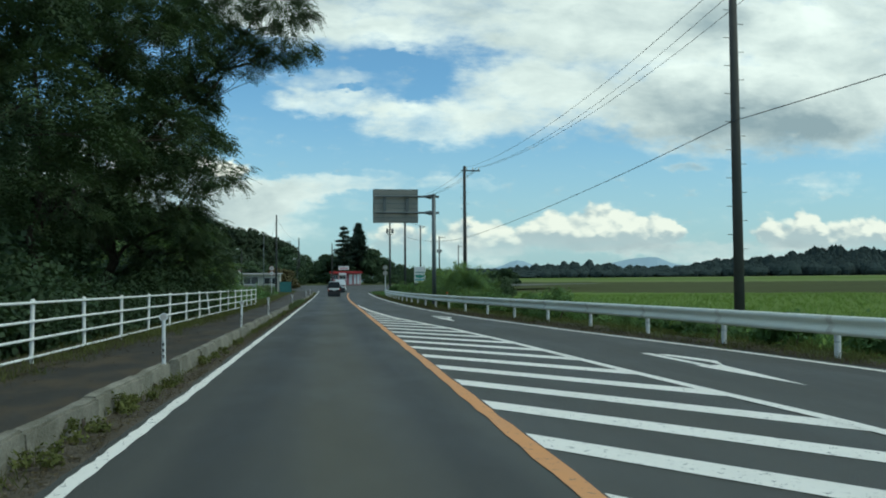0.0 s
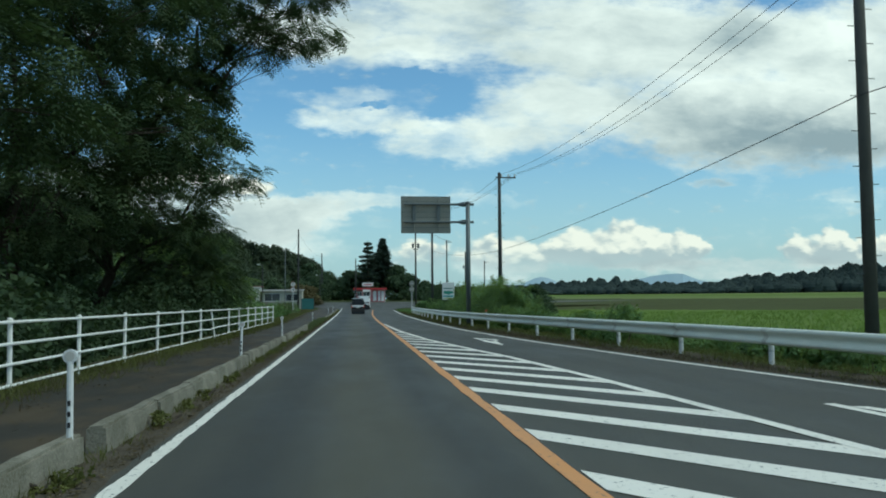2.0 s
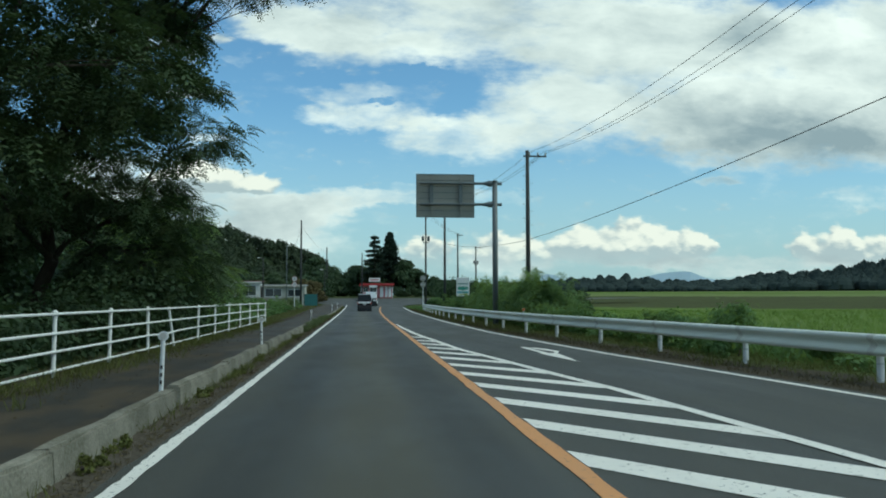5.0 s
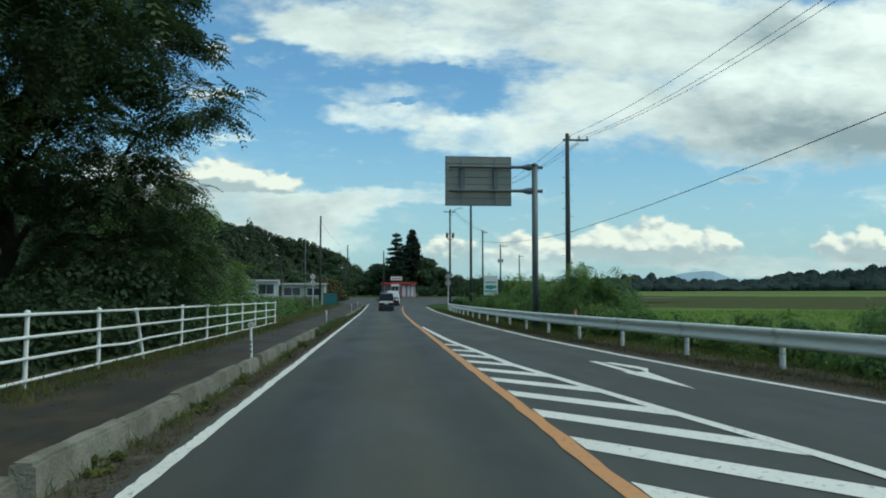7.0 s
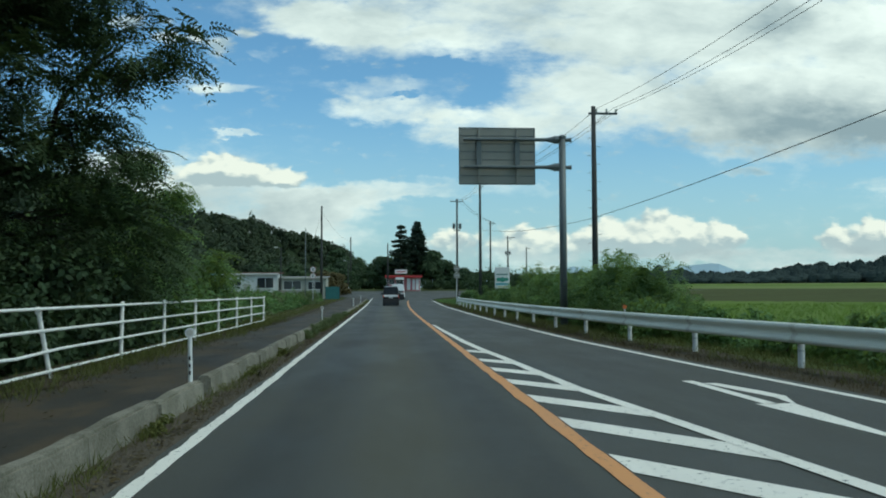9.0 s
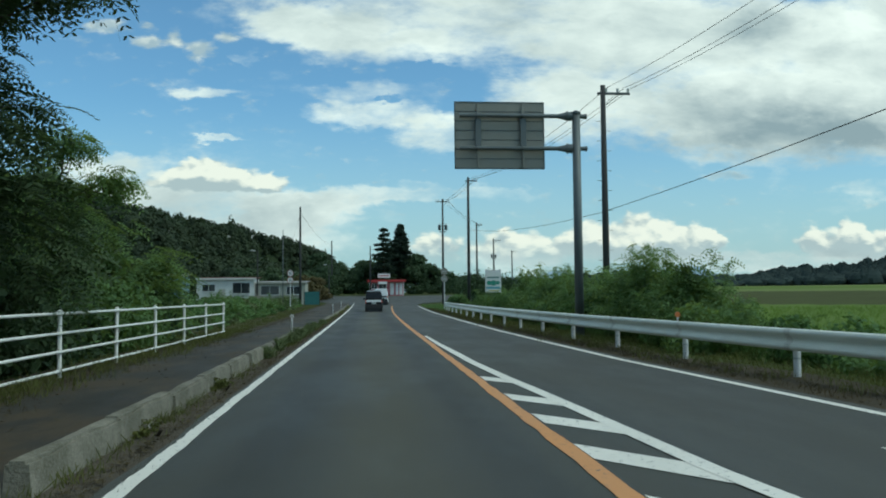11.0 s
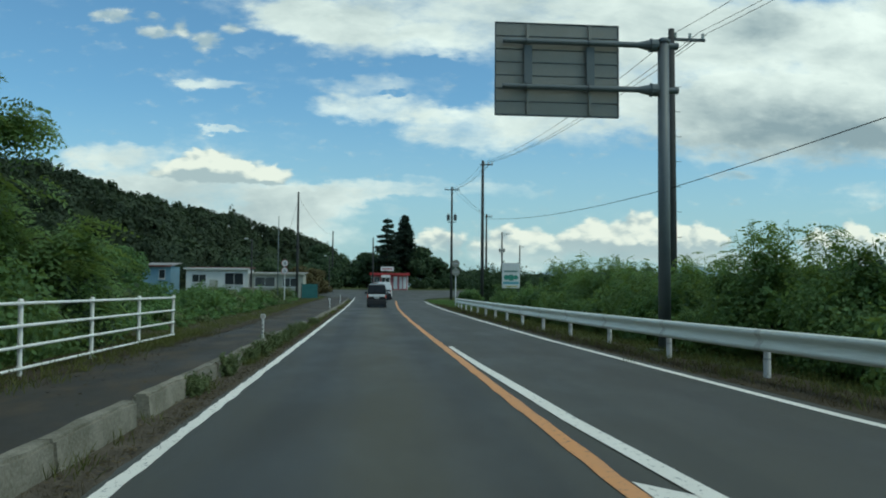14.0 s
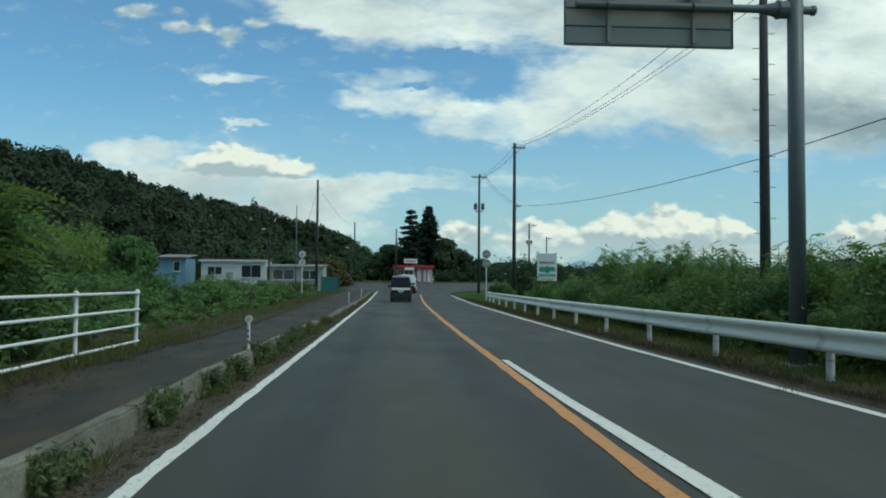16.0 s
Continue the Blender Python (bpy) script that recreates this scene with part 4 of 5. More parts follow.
# ---- billboard ----
bb = thing("billboard", pose(10.75, 98.0, float(ground_z(10.75, 98.0)), 0, 0, -6), "white roadside billboard with green and blue artwork on two posts", "billboard")
BZ = 1.55 - float(ground_z(10.75, 98.0))
part("board", boxed(-0.68, 0.68, -0.05, 0.05, BZ, BZ + 1.95, 0.02), WHITE_PLASTIC, bb)
for x in (-0.6, 0.6):
    part("leg", boxed(x - 0.05, x + 0.05, 0.05, 0.13, -0.1, BZ + 2.0, 0.01), DARK_STEEL, bb)
BOARD_GREEN = material("board_green", (0.07, 0.30, 0.22), bump=0)
part("headline_bar", boxed(-0.55, 0.5, -0.062, -0.052, BZ + 1.22, BZ + 1.36), material("board_grey_green", (0.22, 0.33, 0.30), bump=0), bb)
for x, s in ((-0.36, 0.2), (0.02, 0.25), (0.4, 0.17)):
    part("artwork", tubed([(x, -0.063, BZ + 0.88 - s * 0.3), (x, -0.052, BZ + 0.88 - s * 0.3)], [s, s], 10), BOARD_GREEN, bb)
part("lower_bar", boxed(-0.6, 0.6, -0.062, -0.052, BZ + 0.3, BZ + 0.5), material("board_blue", (0.16, 0.42, 0.48), bump=0), bb)
part("caption_bar", boxed(-0.4, 0.5, -0.062, -0.052, BZ + 0.1, BZ + 0.2), material("board_yellow", (0.55, 0.5, 0.2), bump=0), bb)


# ---- buildings ----
def window_part(parent, x0, x1, y, z0, z1, frame_mat=WHITE_PLASTIC, name="window"):
    """A framed, dark glazed window on a wall that faces -y."""
    w = part(name, boxed(x0, x1, y - 0.05, y - 0.005, z0, z1, 0.01), frame_mat, parent)
    n = 2 if x1 - x0 > 1.0 else 1
    for k in range(n):
        a = x0 + 0.06 + (x1 - x0 - 0.06) * k / n
        b = x0 + (x1 - x0 - 0.06) * (k + 1) / n
        part("pane", boxed(a, b, y - 0.06, y - 0.052, z0 + 0.06, z1 - 0.06), GLASS, w)
    part("sill", boxed(x0 - 0.05, x1 + 0.05, y - 0.12, y - 0.005, z0 - 0.05, z0 - 0.005), frame_mat, w)
    return w


def shed(x0, x1, y, depth, z0, z1, wall, roof, label, windows=(), slope=0.25, door=None, edge=None):
    t = thing("shed", pose(0, 0, 0), label, "shed", "roadside sheds")
    part("wall", boxed(x0, x1, y, y + depth, z0 - 0.8, z1, 0.02), wall, t)
    bm = bmesh.new()
    bmesh.ops.create_cube(bm, size=1)
    for v in bm.verts:
        top = v.co.z > 0
        v.co = Vector((x0 - 0.25 + (v.co.x + 0.5) * (x1 - x0 + 0.5), y - 0.35 + (v.co.y + 0.5) * (depth + 0.6), z1 + 0.004 + (0.1 if top else 0.0) + (slope if v.co.y > 0 else 0.0)))
    rf = part("roof", bm, roof, t)
    part("fascia", boxed(x0 - 0.27, x1 + 0.27, y - 0.39, y - 0.355, z1 - 0.08, z1 + 0.12), edge or wall, rf)
    n = int((x1 - x0) / 0.9)
    for k in range(n + 1):
        xx = x0 + (x1 - x0) * k / n
        part("batten", boxed(xx - 0.02, xx + 0.02, y - 0.02, y - 0.002, z0, z1 - 0.05), wall, t)
    for w in windows:
        window_part(t, *w[:2], y - 0.02, *w[2:])
    if door:
        d = part("door", boxed(door[0], door[1], y - 0.06, y - 0.022, z0, z0 + 2.0, 0.01), SHED_CREAM, t)
        part("handle", tubed([(door[0] + 0.1, y - 0.1, z0 + 0.95), (door[0] + 0.1, y - 0.1, z0 + 1.1)], [0.02, 0.02], 6), DARK_STEEL, d)


zb = float(road_z(138)) + 0.1
shed(-22.4, -15.0, 138, 5, zb, 3.75, SHED_WHITE, ROOF_RUST, "white sheet-metal shed with a rusty roof edge", [(-21.7, -20.0, 2.1, 3.1), (-17.8, -15.5, 1.8, 3.3)], door=(-19.6, -18.7))
shed(-14.6, -8.4, 139, 5, zb, 3.2, SHED_CREAM, ROOF_GREY, "low cream shed with wide dark windows", [(-14.3, -11.8, 1.6, 2.85), (-10.9, -9.0, 1.6, 2.75)])
shed(-28.4, -25.0, 141, 5, zb, 4.1, SHED_BLUE, ROOF_GREY, "pale blue sheet-metal shed half hidden by a tree", [(-26.4, -25.6, 2.5, 3.7)], 0.5, None, ROOF_RUST)
shed(-34.5, -28.6, 142, 5, zb, 3.8, SHED_CREAM, ROOF_GREY, "grey weathered shed behind bushes", [(-32.5, -31.0, 2.2, 3.3)], 0.3)

net = thing("green_net", pose(-8.0, 131.5, float(road_z(131))), "teal netting stretched on a low frame beside the path", "netting")
part("net", boxed(0.1, 1.9, 0, 0.04, 0.0, 1.7), TEAL, net)
for x in (0.05, 1.95):
    part("stake", tubed([(x, 0.02, -0.2), (x, 0.02, 1.85)], [0.04, 0.04], 8), POLE_DARK, net)
tagged(part("block_wall", boxed(-14.0, -12.2, 126.0, 126.2, -0.3, 1.5, 0.02), CONCRETE), "grey concrete block wall among weeds", "wall")

# the small red shop
sz = float(road_z(188))
shop = thing("shop", pose(0.25, 188, sz + 0.45), "small red-roofed roadside shop with a white sign on its roof", "shop")
part("wall", boxed(0, 6.6, 0, 6, -0.9, 2.15, 0.02), SHOP_PINK, shop)
part("roof", boxed(-0.4, 7.0, -0.9, 6.3, 2.15, 2.62, 0.05), SHOP_RED, shop)
part("fascia", boxed(-0.42, 7.02, -0.94, -0.905, 2.2, 2.6), SHOP_RED, shop)
sg = part("roof_sign", boxed(1.6, 4.0, -0.3, -0.1, 3.0, 3.8, 0.03), SHOP_WHITE, shop, "white rectangular roof sign")
for x in (1.8, 3.8):
    part("sign_leg", boxed(x - 0.05, x + 0.05, -0.25, -0.15, 2.6, 3.0), DARK_STEEL, sg)
part("lettering_bar", boxed(1.9, 3.7, -0.315, -0.302, 3.28, 3.5), SHOP_PINK, sg)
part("canopy_board", boxed(1.7, 3.4, -0.99, -0.945, 1.75, 2.25), SHOP_WHITE, shop)
for a, b in ((4.0, 4.7), (5.1, 5.6), (5.8, 6.4)):
    part("door_panel", boxed(a, b, -0.06, -0.005, -0.3, 2.0, 0.01), SHOP_WHITE, shop)
for a, b in ((0.4, 1.5), (1.8, 3.3)):
    window_part(shop, a, b, 0, 0.8, 1.9, SHOP_WHITE)
for x in (0.0, 3.3, 6.6):
    part("canopy_post", tubed([(x, -0.8, -0.7), (x, -0.8, 2.16)], [0.05, 0.05], 8), SHOP_WHITE, shop)


# a hedge beside the shop, and a white board leaning at the road's edge
board = thing("leaning_board", pose(-5.7, 164, float(road_z(164)), -8, -38, 12), "white sheet board leaning at the road edge", "board")
part("sheet", boxed(-0.22, 0.22, -0.03, 0.03, 0.55, 1.5, 0.01), SHED_WHITE, board)
part("prop", tubed([(0, 0.03, -0.1), (0, 0.0, 0.9)], [0.04, 0.04], 8), POLE_DARK, board)


# ---- vehicles ----
def loft(sections):
    """A closed shell through outlines of equal point count."""
    bm = bmesh.new()
    rings = [[bm.verts.new(p) for p in s] for s in sections]
    n = len(rings[0])
    for r0, r1 in zip(rings, rings[1:]):
        for k in range(n):
            bm.faces.new((r0[k], r0[(k + 1) % n], r1[(k + 1) % n], r1[k]))
    bm.faces.new(rings[0][::-1])
    bm.faces.new(rings[-1])
    bmesh.ops.recalc_face_normals(bm, faces=bm.faces)
    return bm


def ring_section(y, w, z0, z1, top, r=0.12):
    """Rounded outline across a car body: width w below, top above."""
    h, t = w / 2, top / 2
    return [(-h + r, y, z0), (h - r, y, z0), (h, y, z0 + r), (h, y, z0 + (z1 - z0) * 0.5), (t, y, z1 - r), (t - r, y, z1), (-t + r, y, z1), (-t, y, z1 - r), (-h, y, z0 + (z1 - z0) * 0.5), (-h, y, z0 + r)]


def wheel(parent, x, y, r):
    w = part("wheel", tubed([(x - 0.1, y, r), (x - 0.07, y, r), (x + 0.07, y, r), (x + 0.1, y, r)], [r * 0.85, r, r, r * 0.85], 20), BLACK, parent, "black tyre")
    s = 0.105 if x > 0 else -0.105
    part("rim", tubed([(x, y, r), (x + s, y, r)], [r * 0.6, r * 0.58], 14), GALV, w)


def car(name, m, body, low, label, group, height=1.72, width=1.62, length=3.6, rear=True, roof=None):
    """A small boxy car; its tail is at y = 0 and it points to +y."""
    t = thing(name, m, label, "car", group)
    belt = height * 0.53
    part("body", loft([ring_section(0.0, width * 0.94, 0.34, belt, width * 0.9), ring_section(0.12, width, 0.26, belt + 0.02, width * 0.95), ring_section(length * 0.72, width, 0.26, belt + 0.02, width * 0.95), ring_section(length - 0.12, width * 0.96, 0.28, belt * 0.86, width * 0.9), ring_section(length, width * 0.9, 0.36, belt * 0.72, width * 0.84)]), body, t, smooth=False)
    part("cabin", loft([ring_section(0.06, width * 0.93, belt - 0.02, belt + 0.2, width * 0.88, 0.06), ring_section(0.2, width * 0.93, belt - 0.02, height - 0.03, width * 0.8, 0.06), ring_section(0.4, width * 0.94, belt - 0.02, height, width * 0.8, 0.06), ring_section(length * 0.58, width * 0.94, belt - 0.02, height - 0.02, width * 0.79, 0.06), ring_section(length * 0.78, width * 0.92, belt - 0.04, belt + 0.05, width * 0.86, 0.03)]), body, t)
    part("rear_window", boxed(-width * 0.37, width * 0.37, -0.02, 0.03, -0.24, 0.24, 0.02, pose(0, 0.10, belt + 0.4, -12, 0, 0)), GLASS, t)
    # added roof shell whose pale colour stands for reflected sky
    if roof:
        part("roof", loft([ring_section(0.16, width * 0.78, height - 0.07, height + 0.012, width * 0.74, 0.03), ring_section(0.4, width * 0.81, height - 0.05, height + 0.02, width * 0.76, 0.03), ring_section(length * 0.58, width * 0.8, height - 0.06, height + 0.005, width * 0.75, 0.03)]), roof, t, "roof shell coloured pale for reflected sky")
        part("rear_wiper", tubed([(-0.05, 0.02, belt + 0.2), (0.3, 0.06, belt + 0.3)], [0.012, 0.008], 6), BLACK, t)
    part("windscreen", boxed(-width * 0.38, width * 0.38, -0.03, 0.03, -0.32, 0.32, 0.02, pose(0, length * 0.685, belt + 0.36, 38, 0, 0)), GLASS, t)
    for s in (-1, 1):
        part("side_window", boxed(s * width * 0.43 - 0.02, s * width * 0.43 + 0.02, 0.45, length * 0.56, belt + 0.1, height - 0.2, 0.01), GLASS, t)
        part("tail_light", boxed(s * width * 0.45 - 0.04, s * width * 0.45 + 0.04, -0.02, 0.1, belt - 0.22, belt + 0.02, 0.01), RED, t)
        part("headlight", boxed(s * width * 0.34 - 0.14, s * width * 0.34 + 0.14, length - 0.08, length + 0.015, belt * 0.62, belt * 0.78, 0.02), GALV, t)
        part("mirror", boxed(s * width * 0.56 - 0.08, s * width * 0.56 + 0.08, length * 0.66, length * 0.70, belt + 0.06, belt + 0.22, 0.02), low, t)
        for y in (0.55, length - 0.65):
            wheel(t, s * (width / 2 - 0.11), y, 0.29)
    bp = part("rear_bumper", boxed(-width * 0.49, width * 0.49, -0.07, 0.1, 0.24, belt - 0.34, 0.04), low, t, "black plastic bumper")
    part("plate", boxed(-0.17, 0.17, -0.03, 0.0, belt - 0.26, belt - 0.10), WHITE_PLASTIC, t)
    part("plate_bar", boxed(-0.12, 0.12, -0.036, -0.031, belt - 0.21, belt - 0.15), DARK_STEEL, t)
    part("front_bumper", boxed(-width * 0.47, width * 0.47, length - 0.08, length + 0.04, 0.24, 0.5, 0.04), low, t)
    # white band stands in for sky mirrored in the tailgate; otherwise plain trim
    part("tailgate_trim", boxed(-width * 0.43, width * 0.43, -0.02, 0.03, belt - 0.12, belt + 0.05, 0.01), low if rear is False else CAR_WHITE, t, "tailgate band, white where it mimics reflected sky")
    return t


car("compact_car", pose(0.48, 97.0, float(road_z(98)) + 0.012, 0.2, 0, -0.5), CAR_BLACK, BLACK, "small black boxy car, roof toned pale for reflected sky, dark rear window", "", 1.76, 1.48, 3.4, roof=CAR_GREY)
car("white_van", pose(1.5, 128.0, float(road_z(129)) + 0.01, 0.6, 0, -3), CAR_WHITE, BLACK, "white van on the road ahead of the small black car", "", 2.0, 1.72, 4.4, False)


# ---- trees, bushes and weeds ----
def limb(bm, a, b, r0, r1, rg, wander=0.12, n=5):
    a, b = Vector(a), Vector(b)
    L = (b - a).length
    pts = [a.lerp(b, i / n) + (Vector((rg.uniform(-1, 1), rg.uniform(-1, 1), rg.uniform(-0.5, 0.8))) * L * wander * math.sin(math.pi * i / n) * 0.5) for i in range(n + 1)]
    tube(bm, pts, [r0 + (r1 - r0) * i / n for i in range(n + 1)], 7)
    return pts


def locust_tree(x, y, h, lobes, seed, label, clumps=150, fronds=34, trunk_r=0.22, lean=(0, 0), mat=None, pairs=4):
    """A broad-leaved tree with feathery leaves: trunk, limbs to each lobe (dx, dy, z, radius, half height), leaf sprays at their ends."""
    rng, rg = np.random.default_rng(seed), random.Random(seed)
    z0 = float(ground_z(x, y)) - 0.15
    t = thing("locust_tree", pose(x, y, z0), label, "tree", "roadside locust trees")
    bm = bmesh.new()
    top = (lean[0], lean[1], h * 0.55)
    stem = limb(bm, (0, 0, 0), top, trunk_r, trunk_r * 0.5, rg, 0.1, 7)
    leaves = []
    for dx, dy, z, r, hh in lobes:
        start = stem[7] if z > 13 else stem[3 + rg.randrange(4)]
        tip = (dx * 0.9, dy * 0.9, z)
        pts = limb(bm, start, tip, trunk_r * 0.38, 0.03, rg, 0.2, 6)
        n = max(int(clumps * r * (hh + 0.4) / 8.2 * (0.4 if dx < -1.5 else 0.85 if z > 12.5 else 1.0)), 16)
        d = directions(rng, n) * (rng.uniform(0.25, 1.0, (n, 1)) ** 0.55)
        c = d * np.array([r, r, hh]) + np.array([dx, dy, z])
        for k in range(min(n, 9)):
            limb(bm, pts[3 + rg.randrange(3)], c[k], 0.022, 0.006, rg, 0.15, 4)
        for cc in c:
            m = int(fronds * rg.uniform(0.6, 1.4))
            spread = rg.uniform(0.3, 0.62)
            way = directions(rng, m)
            roots = cc + way * (rng.uniform(0.1, 1.0, (m, 1)) ** 0.6) * np.array([spread * 1.3, spread * 1.3, spread * 0.7])
            away = cc - np.array([dx, dy, z])
            away = away / (np.linalg.norm(away) + 1e-6) * 0.8
            leaves.append(frond_quads(rng, roots[: int(m * 0.7) + 1], 0.56 if rg.random() < 0.6 else 0.4, pairs, away, 1.2 / pairs))
    bmesh.ops.recalc_face_normals(bm, faces=bm.faces)
    part("trunk", bm, BARK, t)
    link_mesh("crown", quad_mesh("crown", np.concatenate(leaves)), mat or LEAF_LOCUST, t)
    return t


def bush(name, x, y, rx, ry, h, seed, n, leaf, mat, label, category="bush", group="", sprays=0, z=None, hug=0.5, shoot=0.26, full=0.78):
    """A leafy bush: stems, a ragged mass of leaves and, if asked, feathery shoots above it."""
    rng, rg = np.random.default_rng(seed), random.Random(seed)
    z0 = (float(ground_z(x, y)) if z is None else z) - 0.05
    t = thing(name, pose(x, y, z0), label, category, group)
    bm = bmesh.new()
    m = max(8, int(rx * ry * h * 2.2))
    cen = rng.uniform(-1, 1, (m, 3)) * np.array([rx * 0.8, ry * 0.8, 0.0])
    cen[:, 2] = h * rng.uniform(0.22, full, m) * (1 - 0.35 * (cen[:, 0] / rx) ** 2 - 0.35 * (cen[:, 1] / ry) ** 2)
    limb(bm, (0, 0, -0.1), (rg.uniform(-0.3, 0.3), rg.uniform(-0.3, 0.3), h * 0.6), 0.02 + h * 0.012, 0.015, rg, 0.2, 5)
    sc = h * 0.17 * rng.uniform(0.7, 1.4, m)
    pick = rng.integers(0, m, n)
    d = directions(rng, n) * (rng.uniform(0.2, 1.0, (n, 1)) ** 0.4)
    pts = cen[pick] + d * sc[pick][:, None] * np.array([1.9, 1.9, 1.35])
    loose = rng.random(n) < 0.12
    pts[loose] += rng.normal(size=(int(loose.sum()), 3)) * h * 0.08
    keep = pts[:, 2] > 0.02
    pts = pts[keep]
    way = d + np.array([0, 0, 0.55])
    quads = [leaf_quads(rng, pts, leaf, leaf * 0.62, 0.3, way[keep], hug)]
    for k in range(sprays):
        a = Vector((rg.uniform(-rx, rx) * 0.8, rg.uniform(-ry, ry) * 0.8, h * full * 0.7))
        b = a + Vector((rg.uniform(-0.45, 0.45), rg.uniform(-0.45, 0.45), h * rg.uniform(0.22, 0.5 if full > 0.7 else 0.66)))
        if shoot > 0.3:
            quads.append(stalk_quads(a, b, 0.014))
        q = 44 if shoot < 0.3 else 30
        s = rng.uniform(0.1, 1, (q, 1)) ** 0.8
        roots = np.array(a) + (np.array(b) - np.array(a)) * s + rng.normal(size=(q, 3)) * 0.05
        quads.append(frond_quads(rng, roots, shoot, 5))
    bmesh.ops.recalc_face_normals(bm, faces=bm.faces)
    part("stem", bm, BARK, t)
    link_mesh("foliage", quad_mesh("foliage", np.concatenate(quads)), mat, t)
    return t


# the large locusts beyond the fence
locust_tree(-11.0, 42.0, 16, [(8.6, 0.3, 16.9, 1.9, 1.0), (5.6, 0.0, 17.0, 2.5, 1.6), (8.6, 0.3, 15.0, 1.8, 0.9), (6.4, 0.3, 14.4, 2.1, 1.1), (3.0, 0, 14.5, 3.6, 2.4), (5.6, -0.6, 7.9, 1.5, 0.6), (4.6, -0.8, 9.2, 1.6, 1.1), (2.2, -0.5, 10.2, 2.4, 1.6), (0.6, -0.8, 9.2, 2.6, 1.8), (4.0, -0.2, 11.6, 1.6, 1.0), (3.8, 0.2, 13.0, 1.8, 0.9), (-2.0, 0, 12, 4.0, 3.0), (2.6, -1.0, 6.6, 2.6, 1.6), (-1.0, -1.2, 6.5, 3.4, 2.4), (4.1, -0.3, 5.4, 1.6, 1.1), (4.6, 0.0, 3.4, 1.6, 1.2), (3.0, 0.3, 3.6, 2.2, 1.2), (0.5, 1, 17, 4.0, 2.0), (-4, -1, 8.5, 3.2, 2.6)], 11, "tall locust tree with feathery leaves overhanging the fence", 132, 26, 0.3, (0.8, 0), None, 6)
locust_tree(-11.5, 34.0, 15, [(3.6, 0, 13.0, 3.2, 2.2), (4.6, 0, 8.4, 2.4, 1.6), (0.5, 0, 10.5, 3.8, 2.8), (-3, 1, 12, 3.8, 3.0), (1.2, -1, 6.0, 3.0, 1.8), (0, 0, 15.5, 4.0, 2.2), (-4, 0, 7, 3.0, 2.4)], 12, "tall dark locust tree behind the fence", 118, 26, 0.26)
locust_tree(-12.5, 23.5, 15, [(3.4, 0, 11.8, 3.4, 2.6), (4.8, 0, 7.6, 2.4, 1.7), (0.5, 0, 9.4, 3.8, 2.8), (-3, 1, 11, 3.8, 3.0), (1.5, -1, 5.4, 3.0, 1.8), (0, 0, 14.5, 4.0, 2.4), (-4, 0, 6.5, 3.0, 2.4)], 13, "tall dark locust tree behind the fence", 100, 26, 0.26)
# next tree stays out of view; it only shades and closes the thicket
locust_tree(-13.5, 13.0, 14, [(3.4, 0, 10.8, 3.4, 2.6), (4.4, 0, 6.9, 2.4, 1.7), (0.5, 0, 8.8, 3.6, 2.6), (-3, 1, 10, 3.6, 3.0), (1.5, -1, 5.0, 3.0, 1.8), (-4, 0, 6.0, 3.0, 2.4)], 14, "tall dark locust tree behind the fence", 22, 16, 0.25)
locust_tree(-18.5, 29.0, 9, [(-2, 1, 6.4, 3.6, 2.2), (3, -1, 5.6, 3.2, 2.0), (0, 0, 8.6, 3.0, 1.4)], 15, "low locust tree deeper in the roadside thicket", 40, 20, 0.26)
locust_tree(-19.0, 44.0, 9, [(-2, 1, 6.4, 3.6, 2.2), (3, -1, 5.6, 3.2, 2.0), (0, 0, 8.6, 3.0, 1.4)], 16, "low locust tree deeper in the roadside thicket", 40, 20, 0.26)
locust_tree(-10.6, 54.5, 5.8, [(1.6, -0.3, 4.4, 1.6, 0.7), (0, 0, 5.6, 1.9, 0.9), (1.8, 0.6, 2.9, 1.7, 1.0), (-1.6, 0.3, 4.2, 1.9, 1.2), (0.8, -1.0, 3.2, 1.7, 1.0), (1.2, 0.0, 7.0, 0.7, 0.35), (2.4, 0.2, 6.0, 0.6, 0.3), (3.2, 0.5, 3.3, 1.2, 0.7), (3.7, 0.9, 2.4, 1.2, 0.8)], 17, "young light-green locust at the end of the thicket", 125, 22, 0.1, mat=LEAF_FRESH, pairs=5)

rb = random.Random(77)
for k in range(15):
    yy = 2 + k * 3.9 + rb.uniform(-1, 1)
    hh = rb.uniform(2.2, 3.6)
    bush("thicket_bush", -8.2 + rb.uniform(-0.8, 0.5), yy, 2.0, 2.4, hh, 100 + k, 5200, 0.17, LEAF_DARK, "dense dark bush in the thicket behind the fence", "bush", "thicket bushes", 2)
for k in range(9):
    yy = 6 + k * 6 + rb.uniform(-1, 1)
    bush("thicket_bush", -13.5 + rb.uniform(-1.5, 1.5), yy, 3.2, 3.4, rb.uniform(4.5, 6.5), 130 + k, 5200, 0.3, LEAF_DARK, "tall dark bush deep in the thicket", "bush", "thicket bushes")
for k, (x, yy, hh) in enumerate(((-7.3, 50.5, 2.7), (-7.9, 53.8, 2.2), (-10.0, 52.5, 3.4), (-8.6, 57.5, 1.4), (-11.0, 56.5, 2.6))):
    bush("light_green_bush", x, yy, 1.7, 1.8, hh, 160 + k, 9000, 0.14, LEAF_FRESH if k % 2 else LEAF_WEED, "light green leafy bush beyond the fence end", "bush", "bushes at the fence end", 5)

